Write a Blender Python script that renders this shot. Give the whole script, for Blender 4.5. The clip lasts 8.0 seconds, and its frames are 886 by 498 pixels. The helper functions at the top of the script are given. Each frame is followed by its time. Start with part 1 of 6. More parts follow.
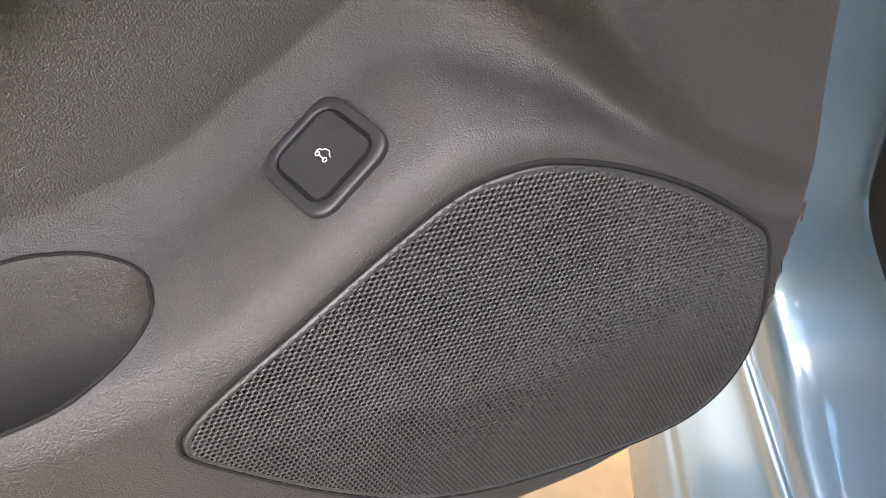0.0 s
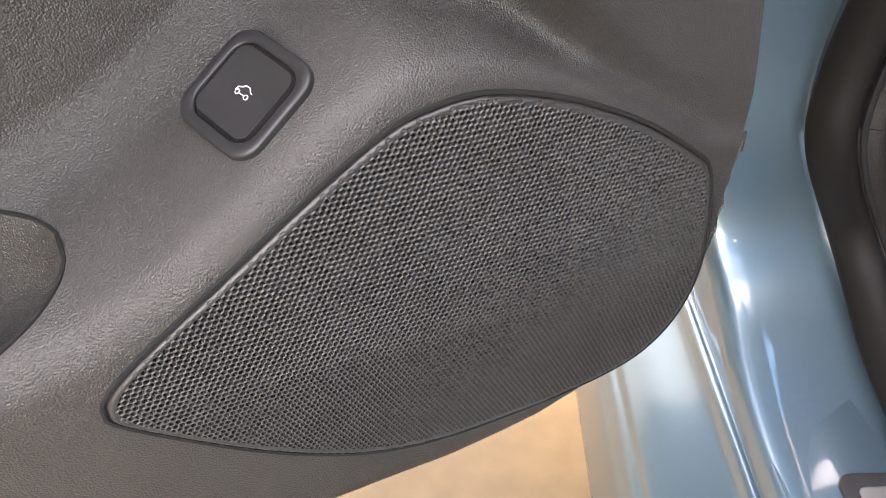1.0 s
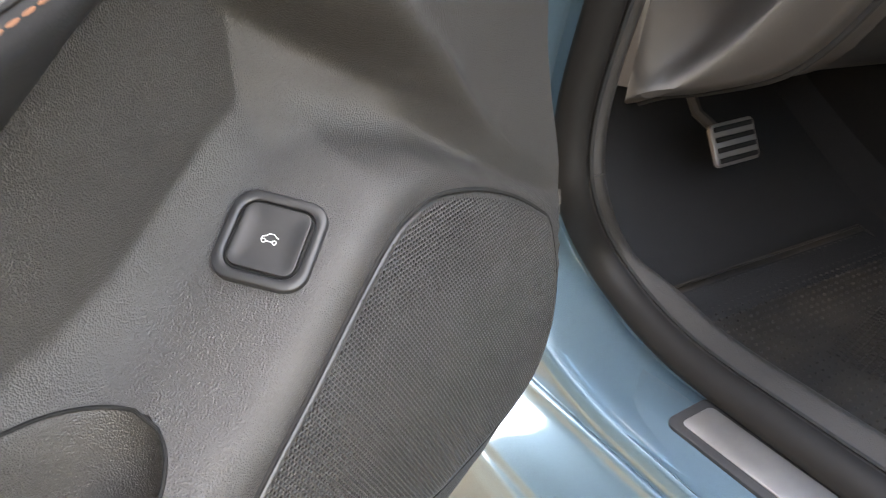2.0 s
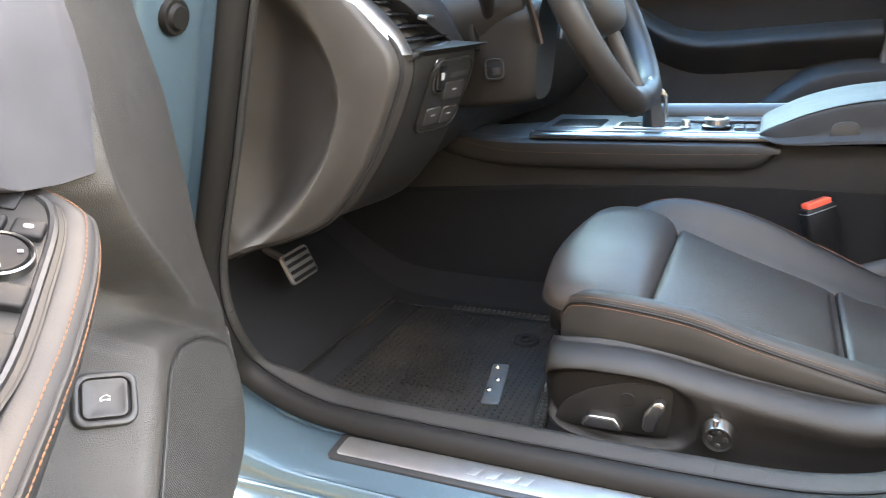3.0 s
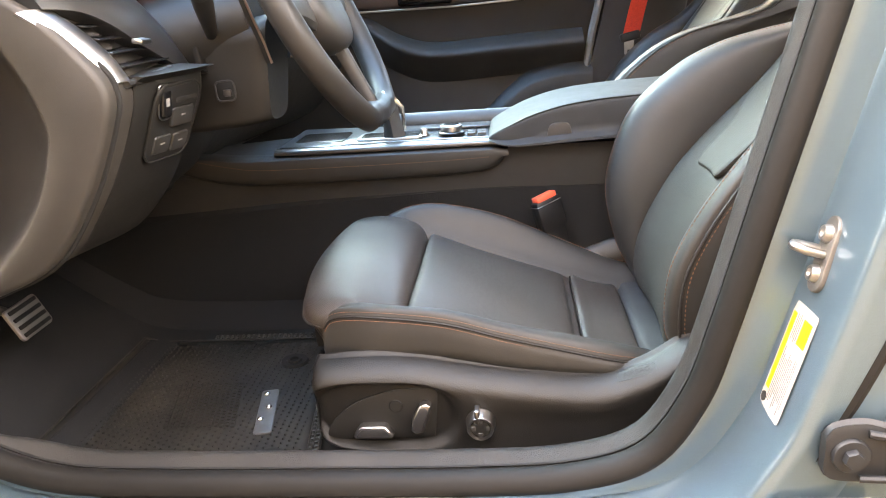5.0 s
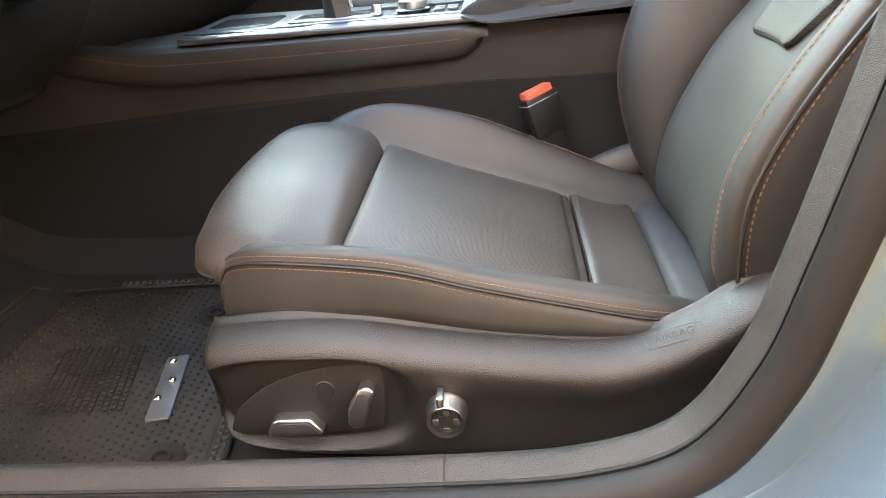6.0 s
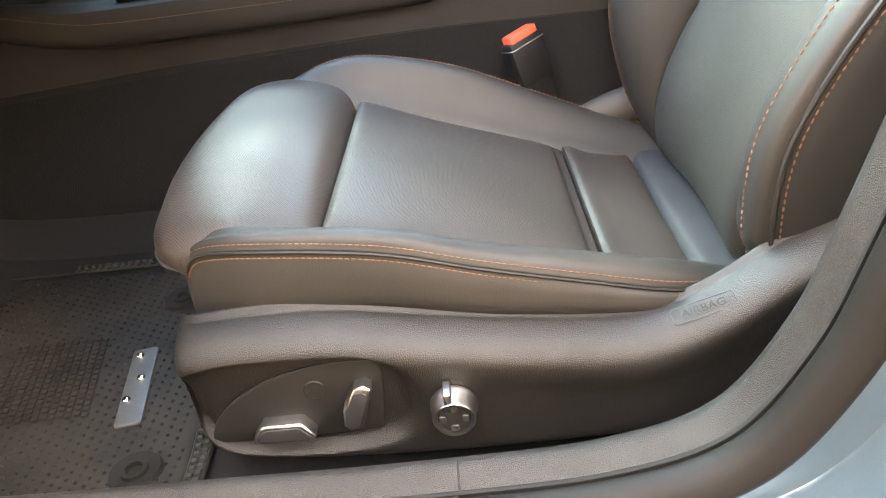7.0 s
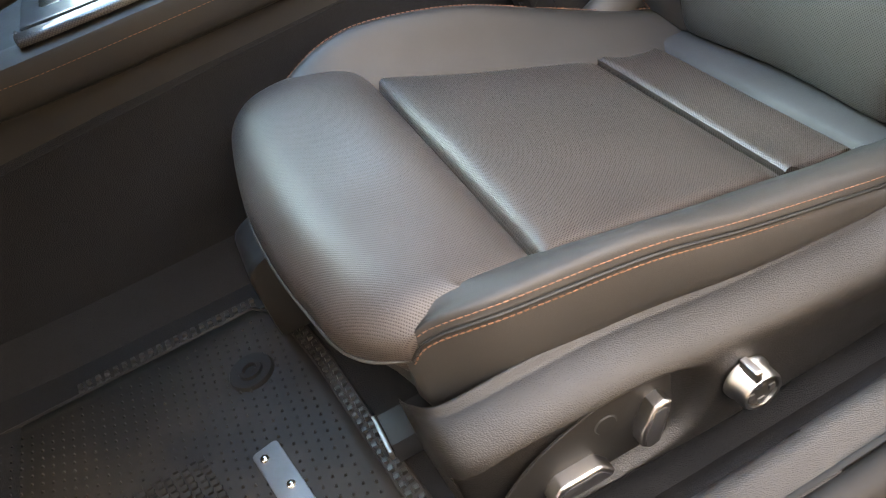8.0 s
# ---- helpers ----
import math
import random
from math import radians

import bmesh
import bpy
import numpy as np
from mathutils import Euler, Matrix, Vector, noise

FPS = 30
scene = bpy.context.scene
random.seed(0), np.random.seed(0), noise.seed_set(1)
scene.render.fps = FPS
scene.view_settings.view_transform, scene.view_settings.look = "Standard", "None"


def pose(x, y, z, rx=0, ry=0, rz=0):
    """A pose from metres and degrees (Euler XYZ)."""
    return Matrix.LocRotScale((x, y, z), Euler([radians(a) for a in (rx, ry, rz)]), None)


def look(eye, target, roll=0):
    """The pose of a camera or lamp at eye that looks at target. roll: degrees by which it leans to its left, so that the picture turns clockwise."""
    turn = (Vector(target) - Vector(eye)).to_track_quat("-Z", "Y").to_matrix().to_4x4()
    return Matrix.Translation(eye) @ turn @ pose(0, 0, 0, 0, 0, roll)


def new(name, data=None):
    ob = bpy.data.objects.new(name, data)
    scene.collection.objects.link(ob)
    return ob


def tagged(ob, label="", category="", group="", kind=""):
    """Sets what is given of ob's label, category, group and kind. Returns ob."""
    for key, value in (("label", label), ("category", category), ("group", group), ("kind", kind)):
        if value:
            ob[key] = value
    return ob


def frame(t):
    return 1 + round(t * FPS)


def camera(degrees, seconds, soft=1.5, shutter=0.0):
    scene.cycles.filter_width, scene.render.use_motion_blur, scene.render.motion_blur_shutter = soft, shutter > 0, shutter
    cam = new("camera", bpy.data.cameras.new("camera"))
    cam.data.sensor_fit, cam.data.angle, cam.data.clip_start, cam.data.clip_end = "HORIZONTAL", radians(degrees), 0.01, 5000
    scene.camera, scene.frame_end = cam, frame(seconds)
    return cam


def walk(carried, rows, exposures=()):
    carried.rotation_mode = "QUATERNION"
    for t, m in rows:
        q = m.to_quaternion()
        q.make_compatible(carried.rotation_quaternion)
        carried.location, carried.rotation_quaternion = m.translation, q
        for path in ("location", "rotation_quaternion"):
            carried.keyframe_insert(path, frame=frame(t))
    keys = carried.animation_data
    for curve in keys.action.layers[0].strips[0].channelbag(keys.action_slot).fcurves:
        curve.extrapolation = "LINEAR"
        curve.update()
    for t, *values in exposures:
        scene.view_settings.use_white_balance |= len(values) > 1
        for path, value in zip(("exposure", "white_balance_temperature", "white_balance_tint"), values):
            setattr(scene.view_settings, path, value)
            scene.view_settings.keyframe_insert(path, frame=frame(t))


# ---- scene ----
cam = camera(62.0, 8.0, soft=1.0, shutter=0.12)
PATH = [
    (0, (-0.067, -0.214, 0.83), (-1.723, -0.412, -0.273), 0.5),
    (0.5, (-0.074, -0.212, 0.818), (-1.697, -0.31, -0.346), 1.2),
    (1, (-0.075, -0.212, 0.814), (-1.685, -0.254, -0.372), 1.1),
    (1.2, (-0.066, -0.217, 0.819), (-1.687, -0.216, -0.354), 0.7),
    (2.3, (0.007, -0.469, 0.867), (-1.374, 0.743, 0.078), -1.7),
    (2.5, (0.047, -0.532, 0.913), (-1.188, 0.856, 0.174), -2.1),
    (3, (0.119, -0.65, 0.966), (-0.673, 1.076, 0.339), -3.5),
    (3.5, (0.142, -0.742, 1.0), (-0.329, 1.103, 0.389), -3.4),
    (4, (0.118, -0.756, 1.009), (-0.141, 1.133, 0.407), -3.0),
    (4.2, (0.112, -0.757, 1.009), (-0.096, 1.14, 0.413), -2.9),
    (5.3, (0.168, -0.554, 0.945), (-0.042, 1.311, 0.256), -4.7),
    (5.5, (0.181, -0.49, 0.917), (-0.034, 1.361, 0.19), -5.0),
    (6, (0.156, -0.34, 0.86), (-0.038, 1.465, 0.02), -5.7),
    (6.5, (0.128, -0.266, 0.853), (-0.04, 1.506, -0.06), -5.8),
    (7, (0.126, -0.257, 0.852), (0.01, 1.48, -0.132), -7.9),
    (7.5, (0.0, -0.199, 0.878), (0.055, 1.43, -0.28), -15.3),
    (8, (-0.156, -0.066, 0.929), (0.164, 1.422, -0.369), -19.3),
]
walk(cam, [(t, look(eye, target, roll)) for t, eye, target, roll in PATH],
     [(0, 4.66, 10200, 22), (1.2, 4.56, 10200, 22), (2.5, 5.1, 9600, 12), (3.4, 5.22, 11200, 17), (4, 5.17, 12100, 20), (5.5, 5.47, 14400, 23), (6.5, 5.50, 15200, 22), (7, 5.72, 15400, 21), (7.5, 5.60, 14600, 21), (8, 5.50, 14000, 20)])

# world, sun, exposure
world = bpy.data.worlds.new("world")
scene.world = world
world.use_nodes = True
wn = world.node_tree
sky = wn.nodes.new("ShaderNodeTexSky")
sky.sky_type = "NISHITA"
sky.sun_disc = False
sky.sun_elevation = radians(32)
sky.sun_rotation = radians(323.1)
sky.air_density, sky.dust_density, sky.ozone_density = 1.0, 2.0, 1.0
tc = wn.nodes.new("ShaderNodeTexCoord")
cloud = wn.nodes.new("ShaderNodeTexNoise")
cloud.inputs["Scale"].default_value, cloud.inputs["Detail"].default_value, cloud.inputs["Roughness"].default_value = 2.6, 7, 0.58
wn.links.new(tc.outputs["Generated"], cloud.inputs["Vector"])
cover = wn.nodes.new("ShaderNodeMapRange")
cover.inputs[1].default_value, cover.inputs[2].default_value, cover.inputs[4].default_value = 0.50, 0.74, 0.6
wn.links.new(cloud.outputs["Fac"], cover.inputs[0])
over = wn.nodes.new("ShaderNodeMix")
over.data_type = "RGBA"
over.inputs[7].default_value = (9.0, 9.0, 9.2, 1)
wn.links.new(cover.outputs[0], over.inputs[0])
wn.links.new(sky.outputs[0], over.inputs[6])
wn.links.new(over.outputs[2], wn.nodes["Background"].inputs[0])
wn.nodes["Background"].inputs[1].default_value = 0.20
sun = new("sun", bpy.data.lights.new("sun", "SUN"))
sun.data.energy, sun.data.angle, sun.data.color = 0.22, radians(38), (1.0, 0.97, 0.92)
sun.matrix_world = look((0, 0, 5), (0.509, -0.678, 4.47))


# ---- materials ----
def shader(name):
    m = bpy.data.materials.new(name)
    m.use_nodes = True
    return m, m.node_tree.nodes, m.node_tree.links, m.node_tree.nodes["Principled BSDF"]


def coords(n, l, scale=1.0):
    tc = n.new("ShaderNodeTexCoord")
    mp = n.new("ShaderNodeMapping")
    mp.inputs["Scale"].default_value = (scale, scale, scale) if not isinstance(scale, tuple) else scale
    l.new(tc.outputs["Object"], mp.inputs[0])
    return mp.outputs[0]


def mix_colour(n, l, factor, a, b):
    mx = n.new("ShaderNodeMix")
    mx.data_type = "RGBA"
    l.new(factor, mx.inputs[0])
    mx.inputs[6].default_value, mx.inputs[7].default_value = (*a, 1), (*b, 1)
    return mx.outputs[2]


def noise_out(n, l, at, scale, detail=3, rough=0.5):
    t = n.new("ShaderNodeTexNoise")
    t.inputs["Scale"].default_value, t.inputs["Detail"].default_value, t.inputs["Roughness"].default_value = scale, detail, rough
    l.new(at, t.inputs["Vector"])
    return t.outputs["Fac"]


def ramp_out(n, l, value, lo, hi):
    r = n.new("ShaderNodeMapRange")
    r.inputs[1].default_value, r.inputs[2].default_value = lo, hi
    l.new(value, r.inputs[0])
    return r.outputs[0]


def bump_in(n, l, b, height, strength, distance, normal=None):
    bp = n.new("ShaderNodeBump")
    bp.inputs["Strength"].default_value, bp.inputs["Distance"].default_value = strength, distance
    l.new(height, bp.inputs["Height"])
    if normal:
        l.new(normal, bp.inputs["Normal"])
    l.new(bp.outputs[0], b.inputs["Normal"])
    return bp.outputs[0]


def grained(name, base, rough, cell=0.0016, strength=0.25, depth=0.0003, metal=0.0, spec=0.5, worn=1.35, coat=0.0):
    """Leather-like or moulded grain: fine cells of a true size, with slow colour and gloss changes over them."""
    m, n, l, b = shader(name)
    at = coords(n, l)
    big = ramp_out(n, l, noise_out(n, l, at, 9, 4), 0.3, 0.7)
    dark = tuple(c * 0.86 for c in base)
    lite = tuple(min(1, c * worn) for c in base)
    l.new(mix_colour(n, l, big, dark, lite), b.inputs["Base Color"])
    b.inputs["Metallic"].default_value = metal
    b.inputs["Specular IOR Level"].default_value = spec
    b.inputs["Coat Weight"].default_value = coat
    rr = n.new("ShaderNodeMapRange")
    rr.inputs[3].default_value, rr.inputs[4].default_value = rough - 0.06, rough + 0.06
    l.new(noise_out(n, l, at, 40, 3), rr.inputs[0])
    l.new(rr.outputs[0], b.inputs["Roughness"])
    if strength > 0:
        v = n.new("ShaderNodeTexVoronoi")
        v.feature = "F1"
        v.inputs["Scale"].default_value = 1 / cell
        l.new(at, v.inputs["Vector"])
        bump_in(n, l, b, v.outputs["Distance"], strength, depth)
        n["Bump"].invert = True
    return m


def perforated(name, base, rough, pitch=0.0029, axes=(0, 1), wrap=0.0, coat=0.25, deep=0.13):
    """Leather with rows of small punched holes in two of the object's axes."""
    m, n, l, b = shader(name)
    at = coords(n, l)
    big = ramp_out(n, l, noise_out(n, l, at, 9, 4), 0.3, 0.7)
    col = mix_colour(n, l, big, tuple(c * 0.88 for c in base), tuple(c * 1.25 for c in base))
    tc = coords(n, l, 1 / pitch)
    sep = n.new("ShaderNodeSeparateXYZ")
    l.new(tc, sep.inputs[0])

    def math(op, *args):
        k = n.new("ShaderNodeMath")
        k.operation = op
        for i, a in enumerate(args):
            if isinstance(a, (int, float)):
                k.inputs[i].default_value = a
            else:
                l.new(a, k.inputs[i])
        return k.outputs[0]

    drop = math("MULTIPLY", math("MAXIMUM", math("SUBTRACT", 0.574 / pitch, sep.outputs[2]), 0.0), wrap)
    fold = math("SIGN", math("ADD", sep.outputs[0], 0.09 / pitch))
    run = math("ADD", sep.outputs[axes[0]], math("MULTIPLY", drop, fold))
    sx = math("SINE", math("MULTIPLY", run, 6.2832))
    sy = math("SINE", math("MULTIPLY", sep.outputs[axes[1]], 6.2832))
    hole = ramp_out(n, l, math("MULTIPLY", sx, sy), 0.20, 0.5)
    mx = n.new("ShaderNodeMix")
    mx.data_type = "RGBA"
    l.new(hole, mx.inputs[0])
    l.new(col, mx.inputs[6])
    mx.inputs[7].default_value = tuple(c * deep for c in base) + (1,)
    l.new(mx.outputs[2], b.inputs["Base Color"])
    b.inputs["Roughness"].default_value = rough
    b.inputs["Coat Weight"].default_value, b.inputs["Coat Roughness"].default_value = 0.22, 0.36
    inv = math("SUBTRACT", 1.0, math("MULTIPLY", hole, 1.0 - deep))
    l.new(math("MULTIPLY", inv, coat), b.inputs["Coat Weight"])
    l.new(math("MULTIPLY", inv, 0.5 if coat > 0.1 else 0.22), b.inputs["Specular IOR Level"])
    bump_in(n, l, b, inv, 0.5, 0.0005)
    return m


def plain(name, base, rough, metal=0.0, scratch=0.05, coat=0.0, spec=0.5):
    m, n, l, b = shader(name)
    at = coords(n, l)
    f = ramp_out(n, l, noise_out(n, l, at, 25, 5), 0.3, 0.7)
    l.new(mix_colour(n, l, f, tuple(c * 0.9 for c in base), tuple(min(1, c * 1.1) for c in base)), b.inputs["Base Color"])
    rr = n.new("ShaderNodeMapRange")
    rr.inputs[3].default_value, rr.inputs[4].default_value = max(0.02, rough - scratch), rough + scratch
    l.new(noise_out(n, l, at, 160, 4, 0.6), rr.inputs[0])
    l.new(rr.outputs[0], b.inputs["Roughness"])
    b.inputs["Metallic"].default_value = metal
    b.inputs["Coat Weight"].default_value = coat
    b.inputs["Specular IOR Level"].default_value = spec
    return m


def car_paint(name, base):
    m, n, l, b = shader(name)
    at = coords(n, l)
    flake = noise_out(n, l, at, 2500, 2)
    l.new(mix_colour(n, l, ramp_out(n, l, flake, 0.3, 0.7), tuple(c * 0.8 for c in base), tuple(c * 1.25 for c in base)), b.inputs["Base Color"])
    b.inputs["Metallic"].default_value = 0.6
    b.inputs["Roughness"].default_value = 0.34
    b.inputs["Coat Weight"].default_value = 1.0
    b.inputs["Coat Roughness"].default_value = 0.05
    dust = ramp_out(n, l, noise_out(n, l, at, 60, 6, 0.7), 0.45, 0.75)
    rr = n.new("ShaderNodeMapRange")
    rr.inputs[3].default_value, rr.inputs[4].default_value = 0.04, 0.14
    l.new(dust, rr.inputs[0])
    l.new(rr.outputs[0], b.inputs["Coat Roughness"])
    return m


def carbon(name):
    m, n, l, b = shader(name)
    at = coords(n, l, (1, 1, 1))
    w = n.new("ShaderNodeTexChecker")
    w.inputs["Scale"].default_value = 640
    w.inputs[1].default_value, w.inputs[2].default_value = (0.010, 0.010, 0.011, 1), (0.040, 0.037, 0.034, 1)
    l.new(at, w.inputs["Vector"])
    l.new(w.outputs[0], b.inputs["Base Color"])
    b.inputs["Roughness"].default_value = 0.4
    b.inputs["Coat Weight"].default_value = 1.0
    return m


def carpet_like(name, base, scale=900, depth=0.002):
    m, n, l, b = shader(name)
    at = coords(n, l)
    f = noise_out(n, l, at, scale, 3)
    l.new(mix_colour(n, l, f, tuple(c * 0.5 for c in base), tuple(c * 1.6 for c in base)), b.inputs["Base Color"])
    b.inputs["Roughness"].default_value = 0.95
    b.inputs["Specular IOR Level"].default_value = 0.1
    bump_in(n, l, b, f, 0.6, depth)
    return m


def dusty_rubber(name, base, dust):
    m, n, l, b = shader(name)
    at = coords(n, l)
    f = ramp_out(n, l, noise_out(n, l, at, 7, 6, 0.65), 0.45, 0.8)
    l.new(mix_colour(n, l, f, base, dust), b.inputs["Base Color"])
    b.inputs["Roughness"].default_value = 0.62
    b.inputs["Specular IOR Level"].default_value = 0.28
    bump_in(n, l, b, noise_out(n, l, at, 600, 3), 0.2, 0.0004)
    return m


leather = grained("leather", (0.026, 0.0245, 0.0230), 0.58, 0.0010, 0.25, 0.0003, spec=0.35)
leather_perf = perforated("leather_perforated", (0.031, 0.0230, 0.0195), 0.52, pitch=0.0025, coat=0.16, deep=0.15)
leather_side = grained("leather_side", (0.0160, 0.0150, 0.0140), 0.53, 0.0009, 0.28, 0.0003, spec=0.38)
plastic = grained("moulded_plastic", (0.0092, 0.0085, 0.0081), 0.46, 0.0010, 0.8, 0.00045, spec=0.40)
plastic_door = grained("door_plastic", (0.036, 0.0335, 0.0315), 0.44, 0.0009, 0.85, 0.0005, worn=1.12)
plastic_fine = grained("fine_plastic", (0.017, 0.016, 0.0155), 0.52, 0.0007, 0.1, 0.0001)
plastic_garnish = grained("garnish_plastic", (0.0150, 0.0135, 0.0126), 0.48, 0.0009, 0.9, 0.0005, spec=0.34, worn=1.5)
gloss_black = plain("gloss_black", (0.006, 0.006, 0.0065), 0.20, coat=0.15, spec=0.4)
button_black = plain("button_black", (0.02, 0.02, 0.021), 0.4)
rubber = plain("rubber", (0.0065, 0.0058, 0.0054), 0.62, spec=0.22)
chrome = plain("chrome", (0.75, 0.74, 0.72), 0.22, 1.0)
steel = plain("steel", (0.40, 0.39, 0.375), 0.42, 1.0)
brushed = plain("brushed_aluminium", (0.36, 0.345, 0.33), 0.45, 1.0)
paint = car_paint("blue_paint", (0.100, 0.165, 0.205))
carpet = carpet_like("carpet", (0.0125, 0.0130, 0.0140))
mat_rubber = dusty_rubber("mat_rubber", (0.0090, 0.0086, 0.0082), (0.030, 0.025, 0.020))
peg_rubber = plain("peg_rubber", (0.020, 0.0205, 0.020), 0.45)
thread = plain("copper_thread", (0.17, 0.075, 0.042), 0.8)
thread_grey = plain("grey_thread", (0.16, 0.125, 0.10), 0.8)
red_plastic = plain("red_plastic", (0.75, 0.09, 0.05), 0.45)
red_web = carpet_like("red_webbing", (0.62, 0.06, 0.04), 500, 0.0005)
carbon_mat = carbon("carbon_fibre")
white_print = plain("white_print", (0.75, 0.75, 0.75), 0.6)
yellow_print = plain("yellow_print", (0.80, 0.58, 0.02), 0.5)
paper = plain("label_paper", (0.32, 0.31, 0.295), 0.5)
faint_print = plain("faint_print", (0.16, 0.14, 0.13), 0.6)
grey_print = plain("grey_print", (0.22, 0.21, 0.20), 0.6)
headlining = carpet_like("headlining", (0.42, 0.37, 0.31), 700, 0.001)
earth = plain("ground_earth", (0.100, 0.078, 0.052), 0.9, spec=0.1)
# grey of the two unseen walls, tuned for bounce and reflections
wall_grey = carpet_like("unseen_wall_grey", (0.085, 0.080, 0.072), 60, 0.002)
# near black: speaker cloth, also laid in gaps and recesses for their shade
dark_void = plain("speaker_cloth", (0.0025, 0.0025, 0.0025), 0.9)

steel_dark = plain("dark_steel", (0.016, 0.018, 0.021), 0.5, 0.2)
plastic_grille = plain("grille_plastic", (0.034, 0.033, 0.032), 0.38)
plastic_switch = plain("switch_plastic", (0.0080, 0.0080, 0.0090), 0.55, spec=0.22)
plastic_cap = grained("cap_plastic", (0.024, 0.0205, 0.0180), 0.6, 0.0012, 0.3, 0.0003)
plastic_console = grained("console_plastic", (0.0120, 0.0122, 0.0125), 0.65, 0.0010, 0.15, 0.0003)
plastic_far = grained("far_plastic", (0.012, 0.0118, 0.0120), 0.55, 0.0014, 0.2, 0.0003)
leather_door = grained("door_leather", (0.0195, 0.0192, 0.0200), 0.57, 0.0010, 0.2, 0.0003, spec=0.3)
leather_pale = grained("pale_leather", (0.054, 0.053, 0.060), 0.5, 0.0010, 0.15, 0.0002)
leather_back = perforated("back_leather", (0.027, 0.0252, 0.0225), 0.60, axes=(2, 1), coat=0.0, deep=0.52)
leather_lid = grained("lid_leather", (0.021, 0.022, 0.023), 0.62, 0.0010, 0.25, 0.0003, spec=0.18)
leather_wheel = grained("wheel_leather", (0.014, 0.013, 0.0125), 0.46, 0.0012, 0.12, 0.0002, spec=0.35)
plastic_dash = grained("dash_plastic", (0.012, 0.0115, 0.0113), 0.58, 0.0010, 0.3, 0.0003)
plate_black = plain("plate_black", (0.010, 0.0095, 0.009), 0.55, spec=0.3)
thread_dim = plain("dim_copper_thread", (0.165, 0.072, 0.042), 0.8)
leather_pad = perforated("pad_leather", (0.031, 0.0235, 0.0205), 0.50, pitch=0.0025, wrap=1.0, coat=0.18, deep=0.38)
buckle_black = plain("buckle_black", (0.0055, 0.0055, 0.006), 0.5, spec=0.4)
key_print = plain("key_print", (0.20, 0.20, 0.215), 0.6)
dull_steel = plain("dull_steel", (0.16, 0.15, 0.14), 0.5, 0.7)
satin_dark = grained("satin_dark", (0.015, 0.0148, 0.0155), 0.38, 0.0010, 0.1, 0.0002)
rose_metal = plain("rose_metal", (0.55, 0.38, 0.30), 0.35, 0.9)
leather_rail = grained("rail_leather", (0.022, 0.0205, 0.019), 0.5, 0.0012, 0.12, 0.0002)
chrome_satin = plain("satin_chrome", (0.36, 0.35, 0.34), 0.30, 1.0)
gloss_grey = plain("gloss_grey", (0.022, 0.025, 0.028), 0.30, coat=0.25)
brushed_dark = plain("scratched_plate", (0.17, 0.165, 0.16), 0.5, 0.9, scratch=0.12)
screen_glass = plain("screen_glass", (0.010, 0.008, 0.008), 0.12)
trim_brown = plain("brown_trim", (0.035, 0.022, 0.020), 0.35)
seal_grey = plain("grey_seal", (0.20, 0.21, 0.20), 0.6)


def tinted(name, colour):
    """A thin tinted pane: lets light through with a tint, and mirrors a little."""
    m, n, l, b = shader(name)
    clear = n.new("ShaderNodeBsdfTransparent")
    clear.inputs[0].default_value = (*colour, 1)
    gloss = n.new("ShaderNodeBsdfGlossy")
    gloss.inputs["Roughness"].default_value = 0.02
    fres = n.new("ShaderNodeFresnel")
    fres.inputs[0].default_value = 1.45
    mx = n.new("ShaderNodeMixShader")
    l.new(fres.outputs[0], mx.inputs[0])
    l.new(clear.outputs[0], mx.inputs[1])
    l.new(gloss.outputs[0], mx.inputs[2])
    l.new(mx.outputs[0], n["Material Output"].inputs[0])
    n.remove(b)
    return m


# tints act as light filters: they dim the skylight and turn seat sheen blue
glass = tinted("side_glass", (0.16, 0.34, 0.52))
glass_front = tinted("windscreen_glass", (0.25, 0.61, 1.0))
red_glow, _n, _l, _b = shader("red_figures")
_b.inputs["Base Color"].default_value = (0.3, 0.02, 0.02, 1)
_b.inputs["Emission Color"].default_value = (0.8, 0.05, 0.04, 1)
_b.inputs["Emission Strength"].default_value = 0.5


# ---- mesh helpers ----
def smooth(t):
    t = min(1.0, max(0.0, t))
    return t * t * (3 - 2 * t)


def spline(pts, n, closed=False):
    """Catmull-Rom through rows of control points, n samples a span; pts: (k, d)."""
    p = np.asarray(pts, float)
    k = len(p)
    out = []
    spans = k if closed else k - 1
    for i in range(spans):
        if closed:
            a, b, c, d = p[(i - 1) % k], p[i], p[(i + 1) % k], p[(i + 2) % k]
        else:
            a, b, c, d = p[max(i - 1, 0)], p[i], p[i + 1], p[min(i + 2, k - 1)]
        for j in range(n):
            t = j / n
            out.append(0.5 * (2 * b + (c - a) * t + (2 * a - 5 * b + 4 * c - d) * t * t + (3 * b - a - 3 * c + d) * t ** 3))
    if not closed:
        out.append(p[-1])
    return np.array(out)


def even(pts, n):
    """A polyline drawn again with n points evenly along it."""
    p = np.asarray(pts, float)
    s = np.r_[0, np.cumsum(np.linalg.norm(np.diff(p, axis=0), axis=1))]
    at = np.linspace(0, s[-1], n)
    return np.stack([np.interp(at, s, p[:, i]) for i in range(p.shape[1])], 1)


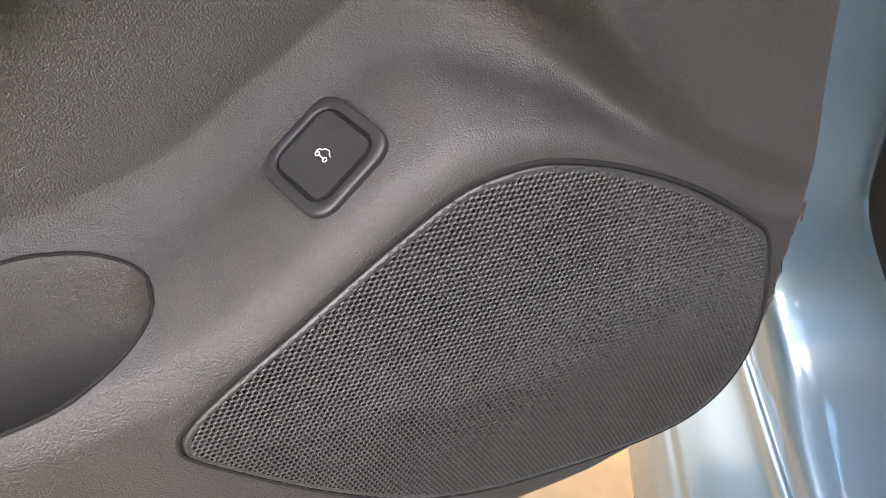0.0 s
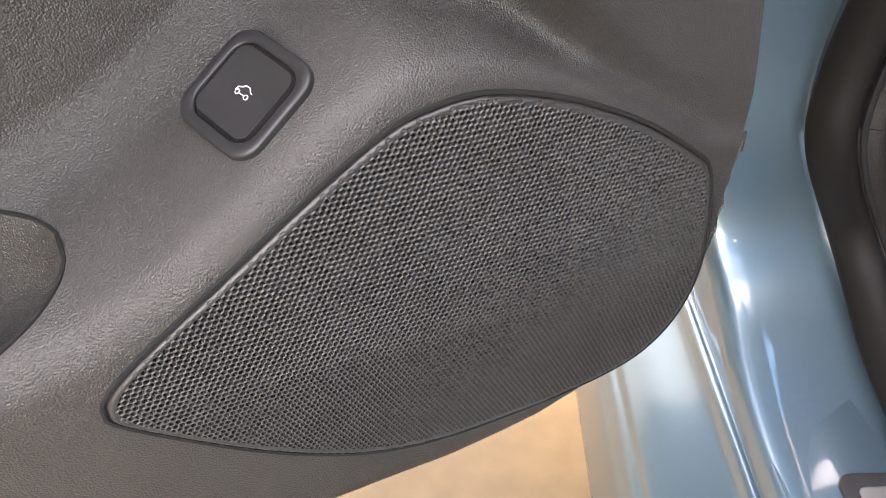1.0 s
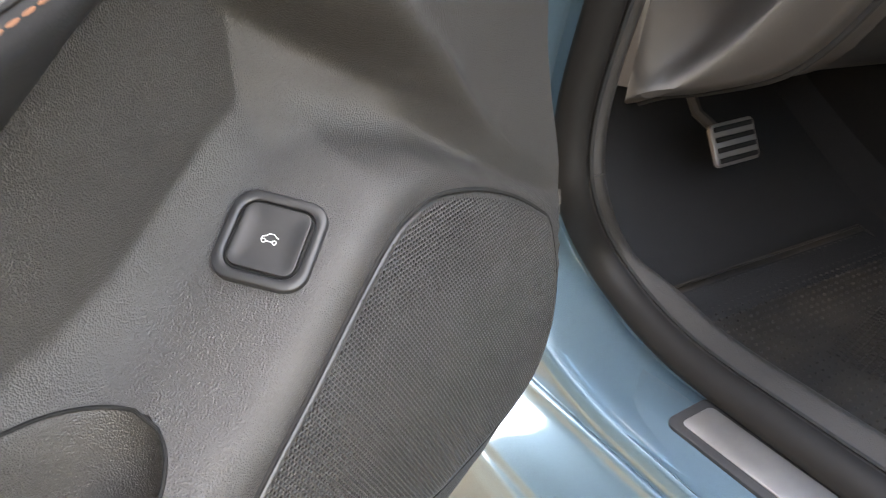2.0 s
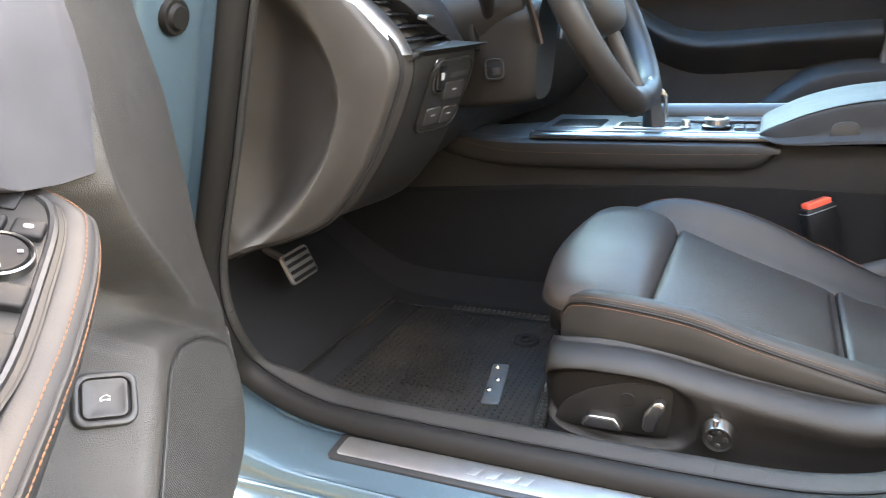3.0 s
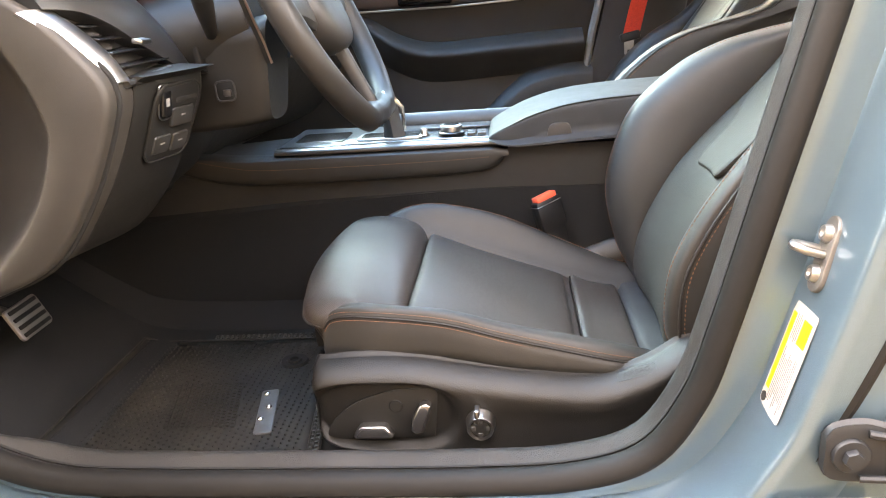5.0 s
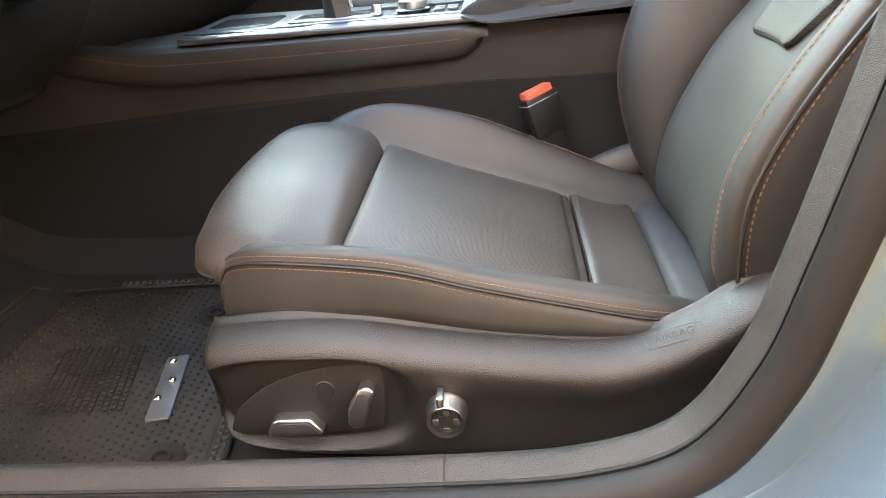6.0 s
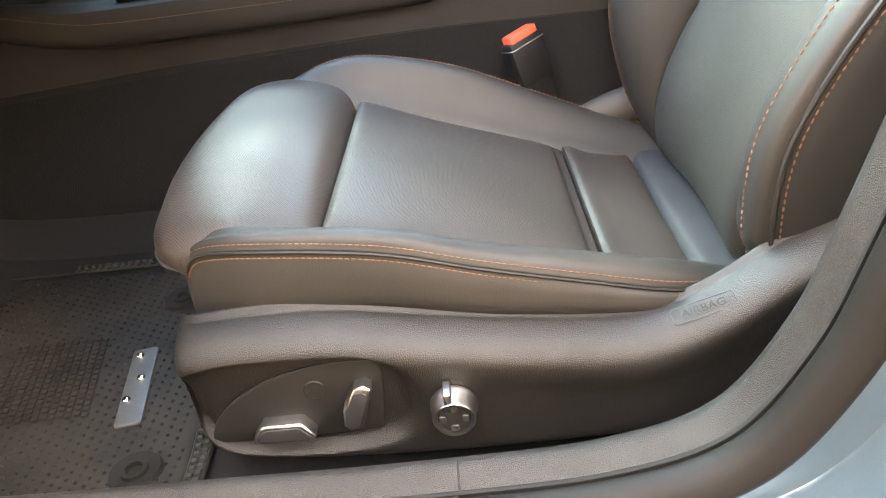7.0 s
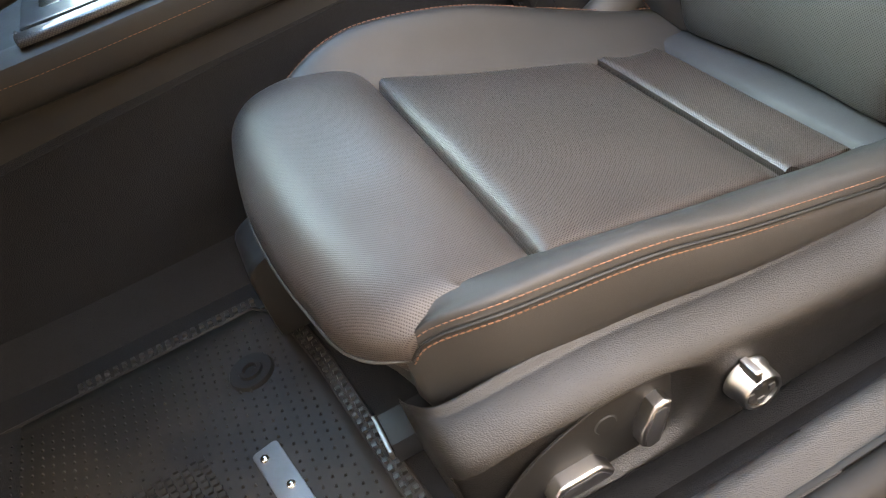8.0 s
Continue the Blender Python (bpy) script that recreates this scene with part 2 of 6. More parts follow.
def sheet(P, closed_u=False, closed_v=False, caps=False):
    """A bmesh over a grid of points P[u][v]; caps close the ends of a closed loop of v."""
    bm = bmesh.new()
    nu, nv = len(P), len(P[0])
    vs = [[bm.verts.new(P[i][j]) for j in range(nv)] for i in range(nu)]
    for i in range(nu if closed_u else nu - 1):
        for j in range(nv if closed_v else nv - 1):
            a, b = vs[i][j], vs[(i + 1) % nu][j]
            c, d = vs[(i + 1) % nu][(j + 1) % nv], vs[i][(j + 1) % nv]
            bm.faces.new((a, b, c, d))
    if caps:
        bm.faces.new(list(reversed(vs[0])))
        bm.faces.new(vs[-1])
    bmesh.ops.remove_doubles(bm, verts=bm.verts, dist=1e-6)
    bmesh.ops.recalc_face_normals(bm, faces=bm.faces)
    return bm


def loft(sections, nu=6, nv=4, closed=True, caps=True, straight_u=False, dome=0.0):
    """A smooth skin over sections of equally many control points."""
    S = np.asarray(sections, float)
    around = np.array([spline(s, nv, closed) for s in S])
    if straight_u:
        P = around
    else:
        P = np.stack([spline(around[:, j], nu) for j in range(around.shape[1])], 1)
    if closed and caps and dome:
        lo, hi = P[0].mean(0), P[-1].mean(0)
        P = np.concatenate([[lo + (P[0] - lo) * 0.72 + (P[0] - P[1]).mean(0) / max(1e-6, np.linalg.norm((P[0] - P[1]).mean(0))) * dome], P,
                            [hi + (P[-1] - hi) * 0.72 + (P[-1] - P[-2]).mean(0) / max(1e-6, np.linalg.norm((P[-1] - P[-2]).mean(0))) * dome]])
    return sheet(P, False, closed, closed and caps)


def tube(path, radius, sides=8, closed=False):
    p = [Vector(q) for q in path]
    rows = []
    up = Vector((0.123, 0.31, 0.94))
    for i, q in enumerate(p):
        t = (p[(i + 1) % len(p)] - p[i - 1]) if closed else (p[min(i + 1, len(p) - 1)] - p[max(i - 1, 0)])
        t.normalize()
        a = t.cross(up).normalized()
        b = a.cross(t)
        r = radius[i] if isinstance(radius, (list, tuple, np.ndarray)) else radius
        rows.append([q + r * (a * math.cos(k * 2 * math.pi / sides) + b * math.sin(k * 2 * math.pi / sides)) for k in range(sides)])
    return sheet(rows, closed, True, not closed)


def box(size, bevel=0.0, m=None, segments=2):
    bm = bmesh.new()
    bmesh.ops.create_cube(bm, size=1)
    bmesh.ops.scale(bm, vec=size, verts=bm.verts)
    if bevel:
        bmesh.ops.bevel(bm, geom=bm.edges[:], offset=bevel, segments=segments, profile=0.5, affect="EDGES")
    if m is not None:
        bm.transform(m)
    return bm


def prism(outline, depth, bevel=0.0, m=None):
    """An outline in x and y, raised to depth in z, its upper rim bevelled."""
    bm = bmesh.new()
    f = bm.faces.new([bm.verts.new((x, y, 0)) for x, y in outline])
    up = bmesh.ops.extrude_face_region(bm, geom=[f])
    top = [v for v in up["geom"] if isinstance(v, bmesh.types.BMVert)]
    bmesh.ops.translate(bm, vec=(0, 0, depth), verts=top)
    bmesh.ops.recalc_face_normals(bm, faces=bm.faces)
    if bevel:
        rim = [e for e in bm.edges if e.verts[0] in top and e.verts[1] in top]
        bmesh.ops.bevel(bm, geom=rim, offset=bevel, segments=3, profile=0.5, affect="EDGES")
    if m is not None:
        bm.transform(m)
    return bm


def lathe(profile, sides=24, m=None):
    rows = [[(r * math.cos(k * 2 * math.pi / sides), r * math.sin(k * 2 * math.pi / sides), z) for k in range(sides)] for r, z in profile]
    bm = sheet(rows, False, True, True)
    if m is not None:
        bm.transform(m)
    return bm


def rounded(w, h, r, n=5):
    out = []
    for cx, cy, a0 in ((w / 2 - r, h / 2 - r, 0), (-w / 2 + r, h / 2 - r, 90), (-w / 2 + r, -h / 2 + r, 180), (w / 2 - r, -h / 2 + r, 270)):
        out += [(cx + r * math.cos(radians(a0 + 90 * k / n)), cy + r * math.sin(radians(a0 + 90 * k / n))) for k in range(n + 1)]
    return out


def frame_at(o, right, up):
    """A pose with its x along right, its y nearly along up, its z out of the face."""
    x = Vector(right).normalized()
    z = x.cross(Vector(up)).normalized()
    y = z.cross(x)
    return Matrix(((x[0], y[0], z[0], o[0]), (x[1], y[1], z[1], o[1]), (x[2], y[2], z[2], o[2]), (0, 0, 0, 1)))


def joined(*bms):
    out = bmesh.new()
    for b in bms:
        me = bpy.data.meshes.new("tmp")
        b.to_mesh(me)
        b.free()
        out.from_mesh(me)
        bpy.data.meshes.remove(me)
    return out


def stitches(path, length=0.0042, gap=0.0016, r=0.0006, lift=(0, 0, 0)):
    """Small thread stitches along a path."""
    d = np.asarray(path, float) + np.asarray(lift)
    total = np.linalg.norm(np.diff(d, axis=0), axis=1).sum()
    n = max(2, int(total / (length + gap)))
    pts = even(d, 2 * n + 1)
    parts = []
    for i in range(n):
        a, b = Vector(pts[2 * i]), Vector(pts[2 * i + 1])
        t = (b - a).normalized()
        b = a + t * length
        u = t.orthogonal().normalized()
        v = t.cross(u)
        ring = [[q + (u * math.cos(k * math.pi / 2) + v * math.sin(k * math.pi / 2)) * s for k in range(4)]
                for q, s in ((a, r * 0.5), (a + (b - a) * 0.25, r), (a + (b - a) * 0.75, r), (b, r * 0.5))]
        parts.append(ring)
    bm = bmesh.new()
    for ring in parts:
        vs = [[bm.verts.new(p) for p in row] for row in ring]
        for i in range(3):
            for j in range(4):
                bm.faces.new((vs[i][j], vs[i + 1][j], vs[i + 1][(j + 1) % 4], vs[i][(j + 1) % 4]))
    return bm


def thing(name, at, label, category, group="", kind=""):
    ob = new(name)
    ob.empty_display_size = 0.05
    ob.location = at
    bpy.context.view_layer.update()
    return tagged(ob, label, category, group, kind)


def part(name, bm, material, parent=None, label="", smooth=True, angle=40):
    """One mesh object from a bmesh in world metres, under a thing or a part."""
    me = bpy.data.meshes.new(name)
    bm.to_mesh(me)
    bm.free()
    me.materials.append(material)
    if smooth:
        me.polygons.foreach_set("use_smooth", [True] * len(me.polygons))
        me.set_sharp_from_angle(angle=radians(angle))
    ob = new(name, me)
    if parent is not None:
        ob.parent = parent
        base = parent if parent.parent is None else parent.parent
        ob.matrix_parent_inverse = base.matrix_basis.inverted() if parent.parent is None else Matrix.Identity(4)
    if label:
        ob["label"] = label
    return ob


# ---- the door opening: sill, pillars, seals ----
OPENING = spline([(-0.44, 1.16), (-0.47, 1.037), (-0.535, 0.83), (-0.592, 0.65), (-0.578, 0.545), (-0.535, 0.475), (-0.44, 0.436), (-0.30, 0.428),
                  (-0.10, 0.426), (0.07, 0.426), (0.20, 0.433), (0.285, 0.463), (0.335, 0.535), (0.362, 0.62), (0.40, 0.77), (0.44, 0.93), (0.47, 1.06), (0.50, 1.18)], 8)


def along_opening(section, first=0, last=None):
    """Sweeps a section of (n, y) along the opening; n runs out of the opening. section(front, sill, rear) gives the control points."""
    rows = []
    p = OPENING
    for i in range(first, last or len(p)):
        t = p[min(i + 1, len(p) - 1)] - p[max(i - 1, 0)]
        t = t / np.linalg.norm(t)
        nx, nz = t[1], -t[0]
        pts = section(max(0, -nx), max(0, -nz), max(0, nx))
        out = 0.062 * smooth((p[i][1] - 0.45) / 0.15) if p[i][0] < -0.2 else 0.0     # the hinge pillar stands further out than the sill
        rows.append([(p[i][0] + nx * a + 0.88 * out, y - out, p[i][1] + nz * a) for a, y in pts])
    return rows


def body_section(f, s, r):
    k = f + s + r
    f, s, r = f / k, s / k, r / k
    off = 0.034 * f + 0.020 * s + 0.064 * r
    lip = 0.010 * s + 0.012 * (f + r)
    return [(0.0, 0.118), (lip, 0.097), (off * 0.85, 0.095), (off, 0.089), (off + 0.001, 0.045), (off + 0.004, 0.010), (off + 0.012, 0.001),
            (off + 0.03, 0.0), (off + 0.10, 0.02), (off + 0.10, 0.15), (0.02, 0.15)]


def build_body():
    car = thing("car_body", (0, 0, 0.25), "metallic blue car body round an open front doorway", "car body")
    rows = along_opening(body_section)
    S = np.array([spline(r, 4, True) for r in rows])
    part("door_frame", sheet(S, False, True, True), paint, car, "metallic blue painted pillars and sill")
    # rubber seal and trim that follow the doorway
    seal = np.array([spline(r, 3, True) for r in along_opening(lambda f, s, r: [
        (-0.009, 0.113), (-0.016, 0.106), (-0.013, 0.092), (0.000, 0.083), (0.009, 0.086), (0.010, 0.096), (0.004, 0.112)])])
    part("door_seal", sheet(seal, False, True, True), rubber, car, "dark rubber door seal", angle=60)
    # solid near-black strip, drawn for the shade between seal and trim
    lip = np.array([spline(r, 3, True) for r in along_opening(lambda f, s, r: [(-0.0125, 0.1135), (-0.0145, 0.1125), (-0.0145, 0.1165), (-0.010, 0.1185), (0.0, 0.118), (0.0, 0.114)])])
    part("seal_gap_shade", sheet(lip, False, True, True), dark_void, car, "black strip standing for the shade beside the seal", angle=60)
    garnish = [(-0.008, 0.114), (-0.010, 0.117), (-0.0165, 0.132), (-0.018, 0.142), (-0.010, 0.152), (0.03, 0.165), (0.05, 0.15), (0.01, 0.118)]
    cowl = [(-0.006, 0.114), (-0.009, 0.117), (-0.0125, 0.123), (-0.012, 0.130), (-0.004, 0.138), (0.03, 0.150), (0.05, 0.14), (0.01, 0.118)]

    def trim(first, last, lift):
        def sec(f, s, r):
            k = smooth(2.2 * f - 0.6)
            return [(a * (1 - k) + c * k - lift, y * (1 - k) + d * k - lift) for (a, y), (c, d) in zip(garnish, cowl)]
        g = along_opening(sec, first, last)
        return sheet(np.array([spline(r, 3, True) for r in g]), False, True, True)
    cut = int(np.argmin(np.abs(OPENING[:, 0] - 0.093) + (OPENING[:, 1] > 0.6)))
    part("sill_trim", trim(28, cut + 1, 0.0025), plastic_garnish, car, "grained black plastic sill trim")
    part("pillar_trim", trim(cut, None, 0.0), plastic_garnish, car, "grained black plastic pillar trim")
    part("cowl_side_trim", trim(0, 31, 0.0), plastic_garnish, car)
    # rocker panel under the sill
    sec = [(0.014, 0.405), (0.007, 0.401), (0.004, 0.389), (0.000, 0.3835), (-0.004, 0.3845), (-0.008, 0.381), (-0.011, 0.373), (-0.024, 0.3615), (-0.040, 0.349), (-0.055, 0.3365), (-0.060, 0.332), (-0.063, 0.325),
           (-0.069, 0.320), (-0.073, 0.310), (-0.078, 0.296), (-0.080, 0.250), (-0.074, 0.215), (0.0, 0.20), (0.10, 0.22), (0.10, 0.40)]
    part("rocker_panel", loft([[(x, y, z) for y, z in sec] for x in (-1.1, -0.6, 0.0, 0.7)], 1, 3), paint, car, "metallic blue rocker panel")
    # rubber plugs on the hinge pillar
    for px, py, pz, r in ((-0.474, -0.012, 0.972, 0.021), (-0.520, -0.012, 0.795, 0.020)):
        part("pillar_plug", lathe([(0.0001, 0.012), (r * 0.55, 0.012), (r * 0.7, 0.008), (r * 0.9, 0.008), (r, 0.003), (r, -0.01)], 20,
                                  frame_at((px, py, pz), (0, 1, 0.1), (0.25, 0, 1)) ), rubber, car, "round black rubber plug")
    for ya, yr, nm in ((0.185, 0.285, "near"), (1.475, 1.375, "far")):
        part("roof_pillar", tube(spline([(-0.80, ya, 1.055), (-0.55, ya, 1.150), (-0.15, 0.5 * (ya + yr), 1.300), (0.28, yr, 1.405), (0.80, yr, 1.420), (1.65, yr, 1.400)], 5), 0.028, 10), plastic_far, car, "dark windscreen pillar and roof rail")
        part("roof_post", tube(spline([(0.50, 0.11 if nm == "near" else 1.55, 1.15), (0.55, 0.17 if nm == "near" else 1.49, 1.28), (0.62, yr, 1.41)], 5), 0.032, 10), plastic_far, car, "dark centre pillar")
    # pillar outside behind the doorway
    part("rear_quarter", loft([[(0.428 + k, 0.1, z), (0.428 + k, 0.022, z), (0.431 + k, 0.012, z), (0.440 + k, 0.006, z), (0.47 + k, 0.003, z), (0.60, 0.0, z), (1.2, -0.01, z), (1.2, 0.1, z)]
                               for k, z in ((-0.05, 0.24), (0.0, 0.45), (0.045, 0.60), (0.09, 0.80), (0.13, 1.16))], 4, 1), paint, car, "blue painted outer pillar")
    crev = [(0.408, 0.006, 0.470), (0.430, 0.005, 0.53), (0.462, 0.004, 0.60), (0.49, 0.003, 0.68), (0.51, 0.002, 0.78)]
    part("crevice_seal", tube(spline(crev, 6), [0.002 + 0.0045 * math.sin(math.pi * k / 24) for k in range(25)], 8), rubber, car, "black rubber strip")
    arm = [[(x, -0.004, z0), (x, -0.012 - k, z0), (x, -0.016 - k, z0 + 0.004), (x, -0.016 - k, z1 - 0.004), (x, -0.012 - k, z1), (x, -0.004, z1)] for x, z0, z1, k in ((0.426, 0.524, 0.558, 0.0), (0.434, 0.514, 0.568, 0.0), (0.46, 0.511, 0.572, 0.0), (0.478, 0.516, 0.569, 0.002), (0.50, 0.518, 0.568, 0.012), (0.62, 0.518, 0.568, 0.016))]
    hinge = part("rear_hinge", loft(arm, 3, 2), steel_dark, car, "dark painted steel hinge of the rear door", angle=30)
    part("hinge_rib", tube([(0.462, -0.020, 0.566), (0.50, -0.030, 0.563), (0.62, -0.034, 0.563)], 0.004, 8), steel_dark, hinge)
    part("hinge_rib", tube([(0.458, -0.020, 0.517), (0.50, -0.030, 0.522), (0.62, -0.034, 0.522)], 0.004, 8), steel_dark, hinge)
    for hx in (0.449, 0.545):
        y = -0.016 if hx < 0.5 else -0.030
        nut = part("hinge_bolt", lathe([(0.0001, 0.005), (0.0165, 0.005), (0.0180, 0.003), (0.0180, 0.0)], 24, frame_at((hx, y, 0.541), (1, 0, 0), (0, 0, 1))), steel_dark, hinge, "dark flanged bolt")
        part("bolt_head", lathe([(0.0001, 0.012), (0.0085, 0.012), (0.0098, 0.010), (0.0098, 0.004)], 6, frame_at((hx, y, 0.541), (1, 0.0, 0.3), (-0.3, 0, 1))), steel_dark, nut, "worn hexagon head")
    part("pillar_sticker", prism(rounded(0.10, 0.030, 0.003), 0.0008, 0, frame_at((0.430, -0.0065, 0.470), (1, 0, 0), (0, 0, 1))), paper, car, "pale paper sticker")
    return car


def build_scuff_plate():
    """Metal sill plate with a dark frame and a flat badge."""
    sp = thing("sill_plate", (-0.16, 0.066, 0.405), "brushed metal sill plate in a dark frame on the blue sill", "sill plate")
    m = frame_at((-0.158, 0.0665, 0.4085), (1, 0, 0), (0, 1, 0.10))
    part("plate_frame", prism(rounded(0.456, 0.054, 0.010), 0.0085, 0.0012, m), button_black, sp, "black plastic frame")
    part("plate", prism(rounded(0.434, 0.036, 0.006), 0.0098, 0.0012, m), brushed, sp, "brushed aluminium plate")
    badge = Matrix.Translation((0, 0, 0.0002)) @ m
    for dx, w in ((-0.030, 0.012), (-0.008, 0.018), (0.016, 0.018), (0.036, 0.012)):
        o = [(dx - w / 2, -0.007), (dx + w / 2, -0.007), (dx + w / 2 + 0.006, 0.007), (dx - w / 2 + 0.006, 0.007)]
        part("badge_bar", prism(o, 0.0104, 0.0004, badge), steel, sp, "plain raised badge shape")
    return sp


def build_striker():
    st = thing("door_striker", (0.447, 0.06, 0.715), "bare steel door striker loop bolted to the blue pillar", "striker")
    m = frame_at((0.4445, 0.066, 0.713), (0.0, -1, 0.13), (0.283, 0.13, 1))
    part("striker_plate", prism(rounded(0.030, 0.078, 0.0145, 6), 0.005, 0.0015, m), dull_steel, st, "scratched steel base plate")
    for k in (-1, 1):
        part("bolt", lathe([(0.0001, 0.009), (0.0035, 0.009), (0.0045, 0.012), (0.0075, 0.012), (0.0095, 0.007), (0.0095, 0.004)], 20, m @ pose(0, k * 0.0205, 0)), steel, st, "round bolt head")
    loop = [m @ Vector(p) for p in ((0.004, 0.0, 0.003), (0.004, 0.0, 0.02), (0.002, 0.001, 0.029), (-0.004, 0.002, 0.033), (-0.010, 0.003, 0.029), (-0.012, 0.003, 0.02), (-0.012, 0.003, 0.003))]
    part("loop", tube(spline(loop, 5), 0.0045, 10), steel, st, "worn steel loop")
    return st


def build_label():
    """White and yellow paper label on the pillar."""
    lb = thing("pillar_label", (0.41, 0.05, 0.605), "white and yellow printed paper label stuck on the blue pillar", "label")
    m = frame_at((0.4134, 0.059, 0.6005), (0.0, -0.0548, 0.002), (0.0324, -0.0214, 0.1143))
    part("paper", prism(rounded(0.055, 0.121, 0.004), 0.0008, 0, m), paper, lb, "white glossy paper")

    def bar(x, y, w, h, material, name="print"):
        part(name, prism([(x - w / 2, y - h / 2), (x + w / 2, y - h / 2), (x + w / 2, y + h / 2), (x - w / 2, y + h / 2)], 0.0011, 0, m), material, lb)
    bar(-0.0200, 0.005, 0.0085, 0.088, yellow_print, "yellow_band")
    bar(0.0125, 0.036, 0.019, 0.027, yellow_print, "yellow_box")
    for k in range(10):
        bar(-0.0125 + 0.0036 * k, -0.018 - (0.004 if k % 3 else 0), 0.0011, 0.062 - 0.007 * (k % 4), faint_print)
    for k in range(4):
        bar(-0.0120 + 0.0036 * k, 0.036, 0.0011, 0.030 - 0.005 * (k % 2), faint_print)
    part("mark", lathe([(0.0001, 0.0014), (0.0055, 0.0014), (0.0055, 0.0)], 20, m @ pose(-0.0195, -0.050, 0)), button_black, lb, "small round black mark")
    return lb


# ---- the open driver's door ----
DOOR, ALONG, INWARD = Vector((-0.428, -0.065, 0)), Vector((0.5188, -0.8549, 0)), Vector((0.8549, 0.5188, 0))


def dp(u, w, z):
    """A place on the door: u along it from the hinge edge, w out of its inner face, z up."""
    return DOOR + ALONG * u + INWARD * w + Vector((0, 0, z))


U_ST = [0.010, 0.016, 0.022, 0.035, 0.056, 0.081, 0.12, 0.17, 0.24, 0.95]
Z_LOW = [0.640, 0.622, 0.583, 0.543, 0.516, 0.502, 0.487, 0.479, 0.478, 0.478]


BULGE = spline([(0.36, -0.02), (0.44, -0.005), (0.50, 0.002), (0.56, 0.0042), (0.60, 0.003), (0.64, -0.001), (0.68, -0.006), (0.71, -0.012)], 10)


def bulge_w(u, z):
    """How far the lower bulge stands out at u and z."""
    return float(np.interp(z, BULGE[:, 0], BULGE[:, 1])) + 0.014 * (1 - min(u, 0.6) / 0.2) * (1 - 0.4 * smooth((z - 0.56) / 0.13))


def grille_top(u):
    return float(np.interp(u, [0.01, 0.03, 0.044, 0.073, 0.102, 0.13, 0.158, 0.18, 0.202, 0.222, 0.247, 0.272, 0.297, 0.326, 0.36, 0.48, 0.95],
                           [0.632, 0.634, 0.641, 0.658, 0.672, 0.682, 0.688, 0.687, 0.681, 0.671, 0.654, 0.637, 0.620, 0.607, 0.599, 0.585, 0.58]))


CREST_Z = [0.650, 0.656, 0.682, 0.708, 0.730, 0.756, 0.788, 0.818, 0.852, 0.873, 0.93, 1.0]
CREST_U = [0.0, 0.012, 0.060, 0.100, 0.123, 0.147, 0.184, 0.213, 0.234, 0.236, 0.233, 0.215]


def recess_w(u):
    """The floor of the recess between the bulge and the raised hinge-side flange."""
    return float(np.interp(u, [0.01, 0.05, 0.10, 0.15, 0.21], [0.007, -0.003, -0.013, -0.040, -0.088]))


def wall_w(u, z):
    """The recessed wall above the shelf, proud near the hinge edge."""
    ub = float(np.interp(z, CREST_Z, CREST_U))
    t = smooth((u - ub + 0.004) / float(np.interp(u, [0.02, 0.20], [0.018, 0.034])))
    lip = 0.003 * math.exp(-((u - ub + 0.004) / 0.010) ** 2) * smooth((z - 0.68) / 0.05)
    return float(np.interp(z, [0.65, 0.70, 0.80, 0.90, 0.985], [-0.001, -0.005, -0.008, -0.015, -0.030])) * (1 - t) + recess_w(u) * t + lip + 0.010 * max(0.0, 1 - u / 0.08) * (1 - smooth((z - 0.655) / 0.10)) * (1 - t)


def door_profile(u):
    g, lo = grille_top(u), float(np.interp(u, U_ST, Z_LOW))
    ts = smooth((u - 0.025) / 0.09)
    b = lambda z: bulge_w(u, z)
    pts = [(b(lo) - 0.045, lo - 0.004), (b(lo) - 0.010, lo - 0.003), (b(lo), lo + 0.004)]
    pts += [(b(lo + f * (g - lo)), lo + f * (g - lo)) for f in (0.2, 0.45, 0.7, 1.0)]
    w0 = b(g)
    k = 0.55 + 0.45 * ts
    room = (float(np.interp(u, CREST_U[:10], CREST_Z[:10])) - g) if u < 0.236 else 1.0
    k = min(k, max(0.15, 0.55 * room / 0.062))
    deep = w0 - recess_w(u)
    for dw, dz in ((0.026, 0.011), (0.105, 0.0205), (0.263, 0.0265), (0.487, 0.0335), (0.79, 0.0445), (0.985, 0.062)):
        pts.append((w0 - deep * dw, g + dz * k))
    z0 = pts[-1][1]
    pts += [(wall_w(u, z0 + f * (1.03 - z0)), z0 + f * (1.03 - z0)) for f in np.linspace(0.10, 1.0, 36) ** 1.35]
    return pts


def door_surface(u, z):
    return bulge_w(u, z)


GRILLE = spline([(0.033, 0.628), (0.044, 0.639), (0.073, 0.658), (0.102, 0.672), (0.13, 0.682), (0.158, 0.688), (0.18, 0.687), (0.202, 0.681), (0.235, 0.662), (0.272, 0.637), (0.303, 0.616), (0.321, 0.601),
                 (0.3255, 0.591), (0.319, 0.580), (0.275, 0.544), (0.237, 0.520), (0.207, 0.508), (0.175, 0.5025), (0.14, 0.502), (0.104, 0.504), (0.067, 0.511), (0.046, 0.525), (0.033, 0.547), (0.0285, 0.578), (0.0295, 0.606)], 4, True)


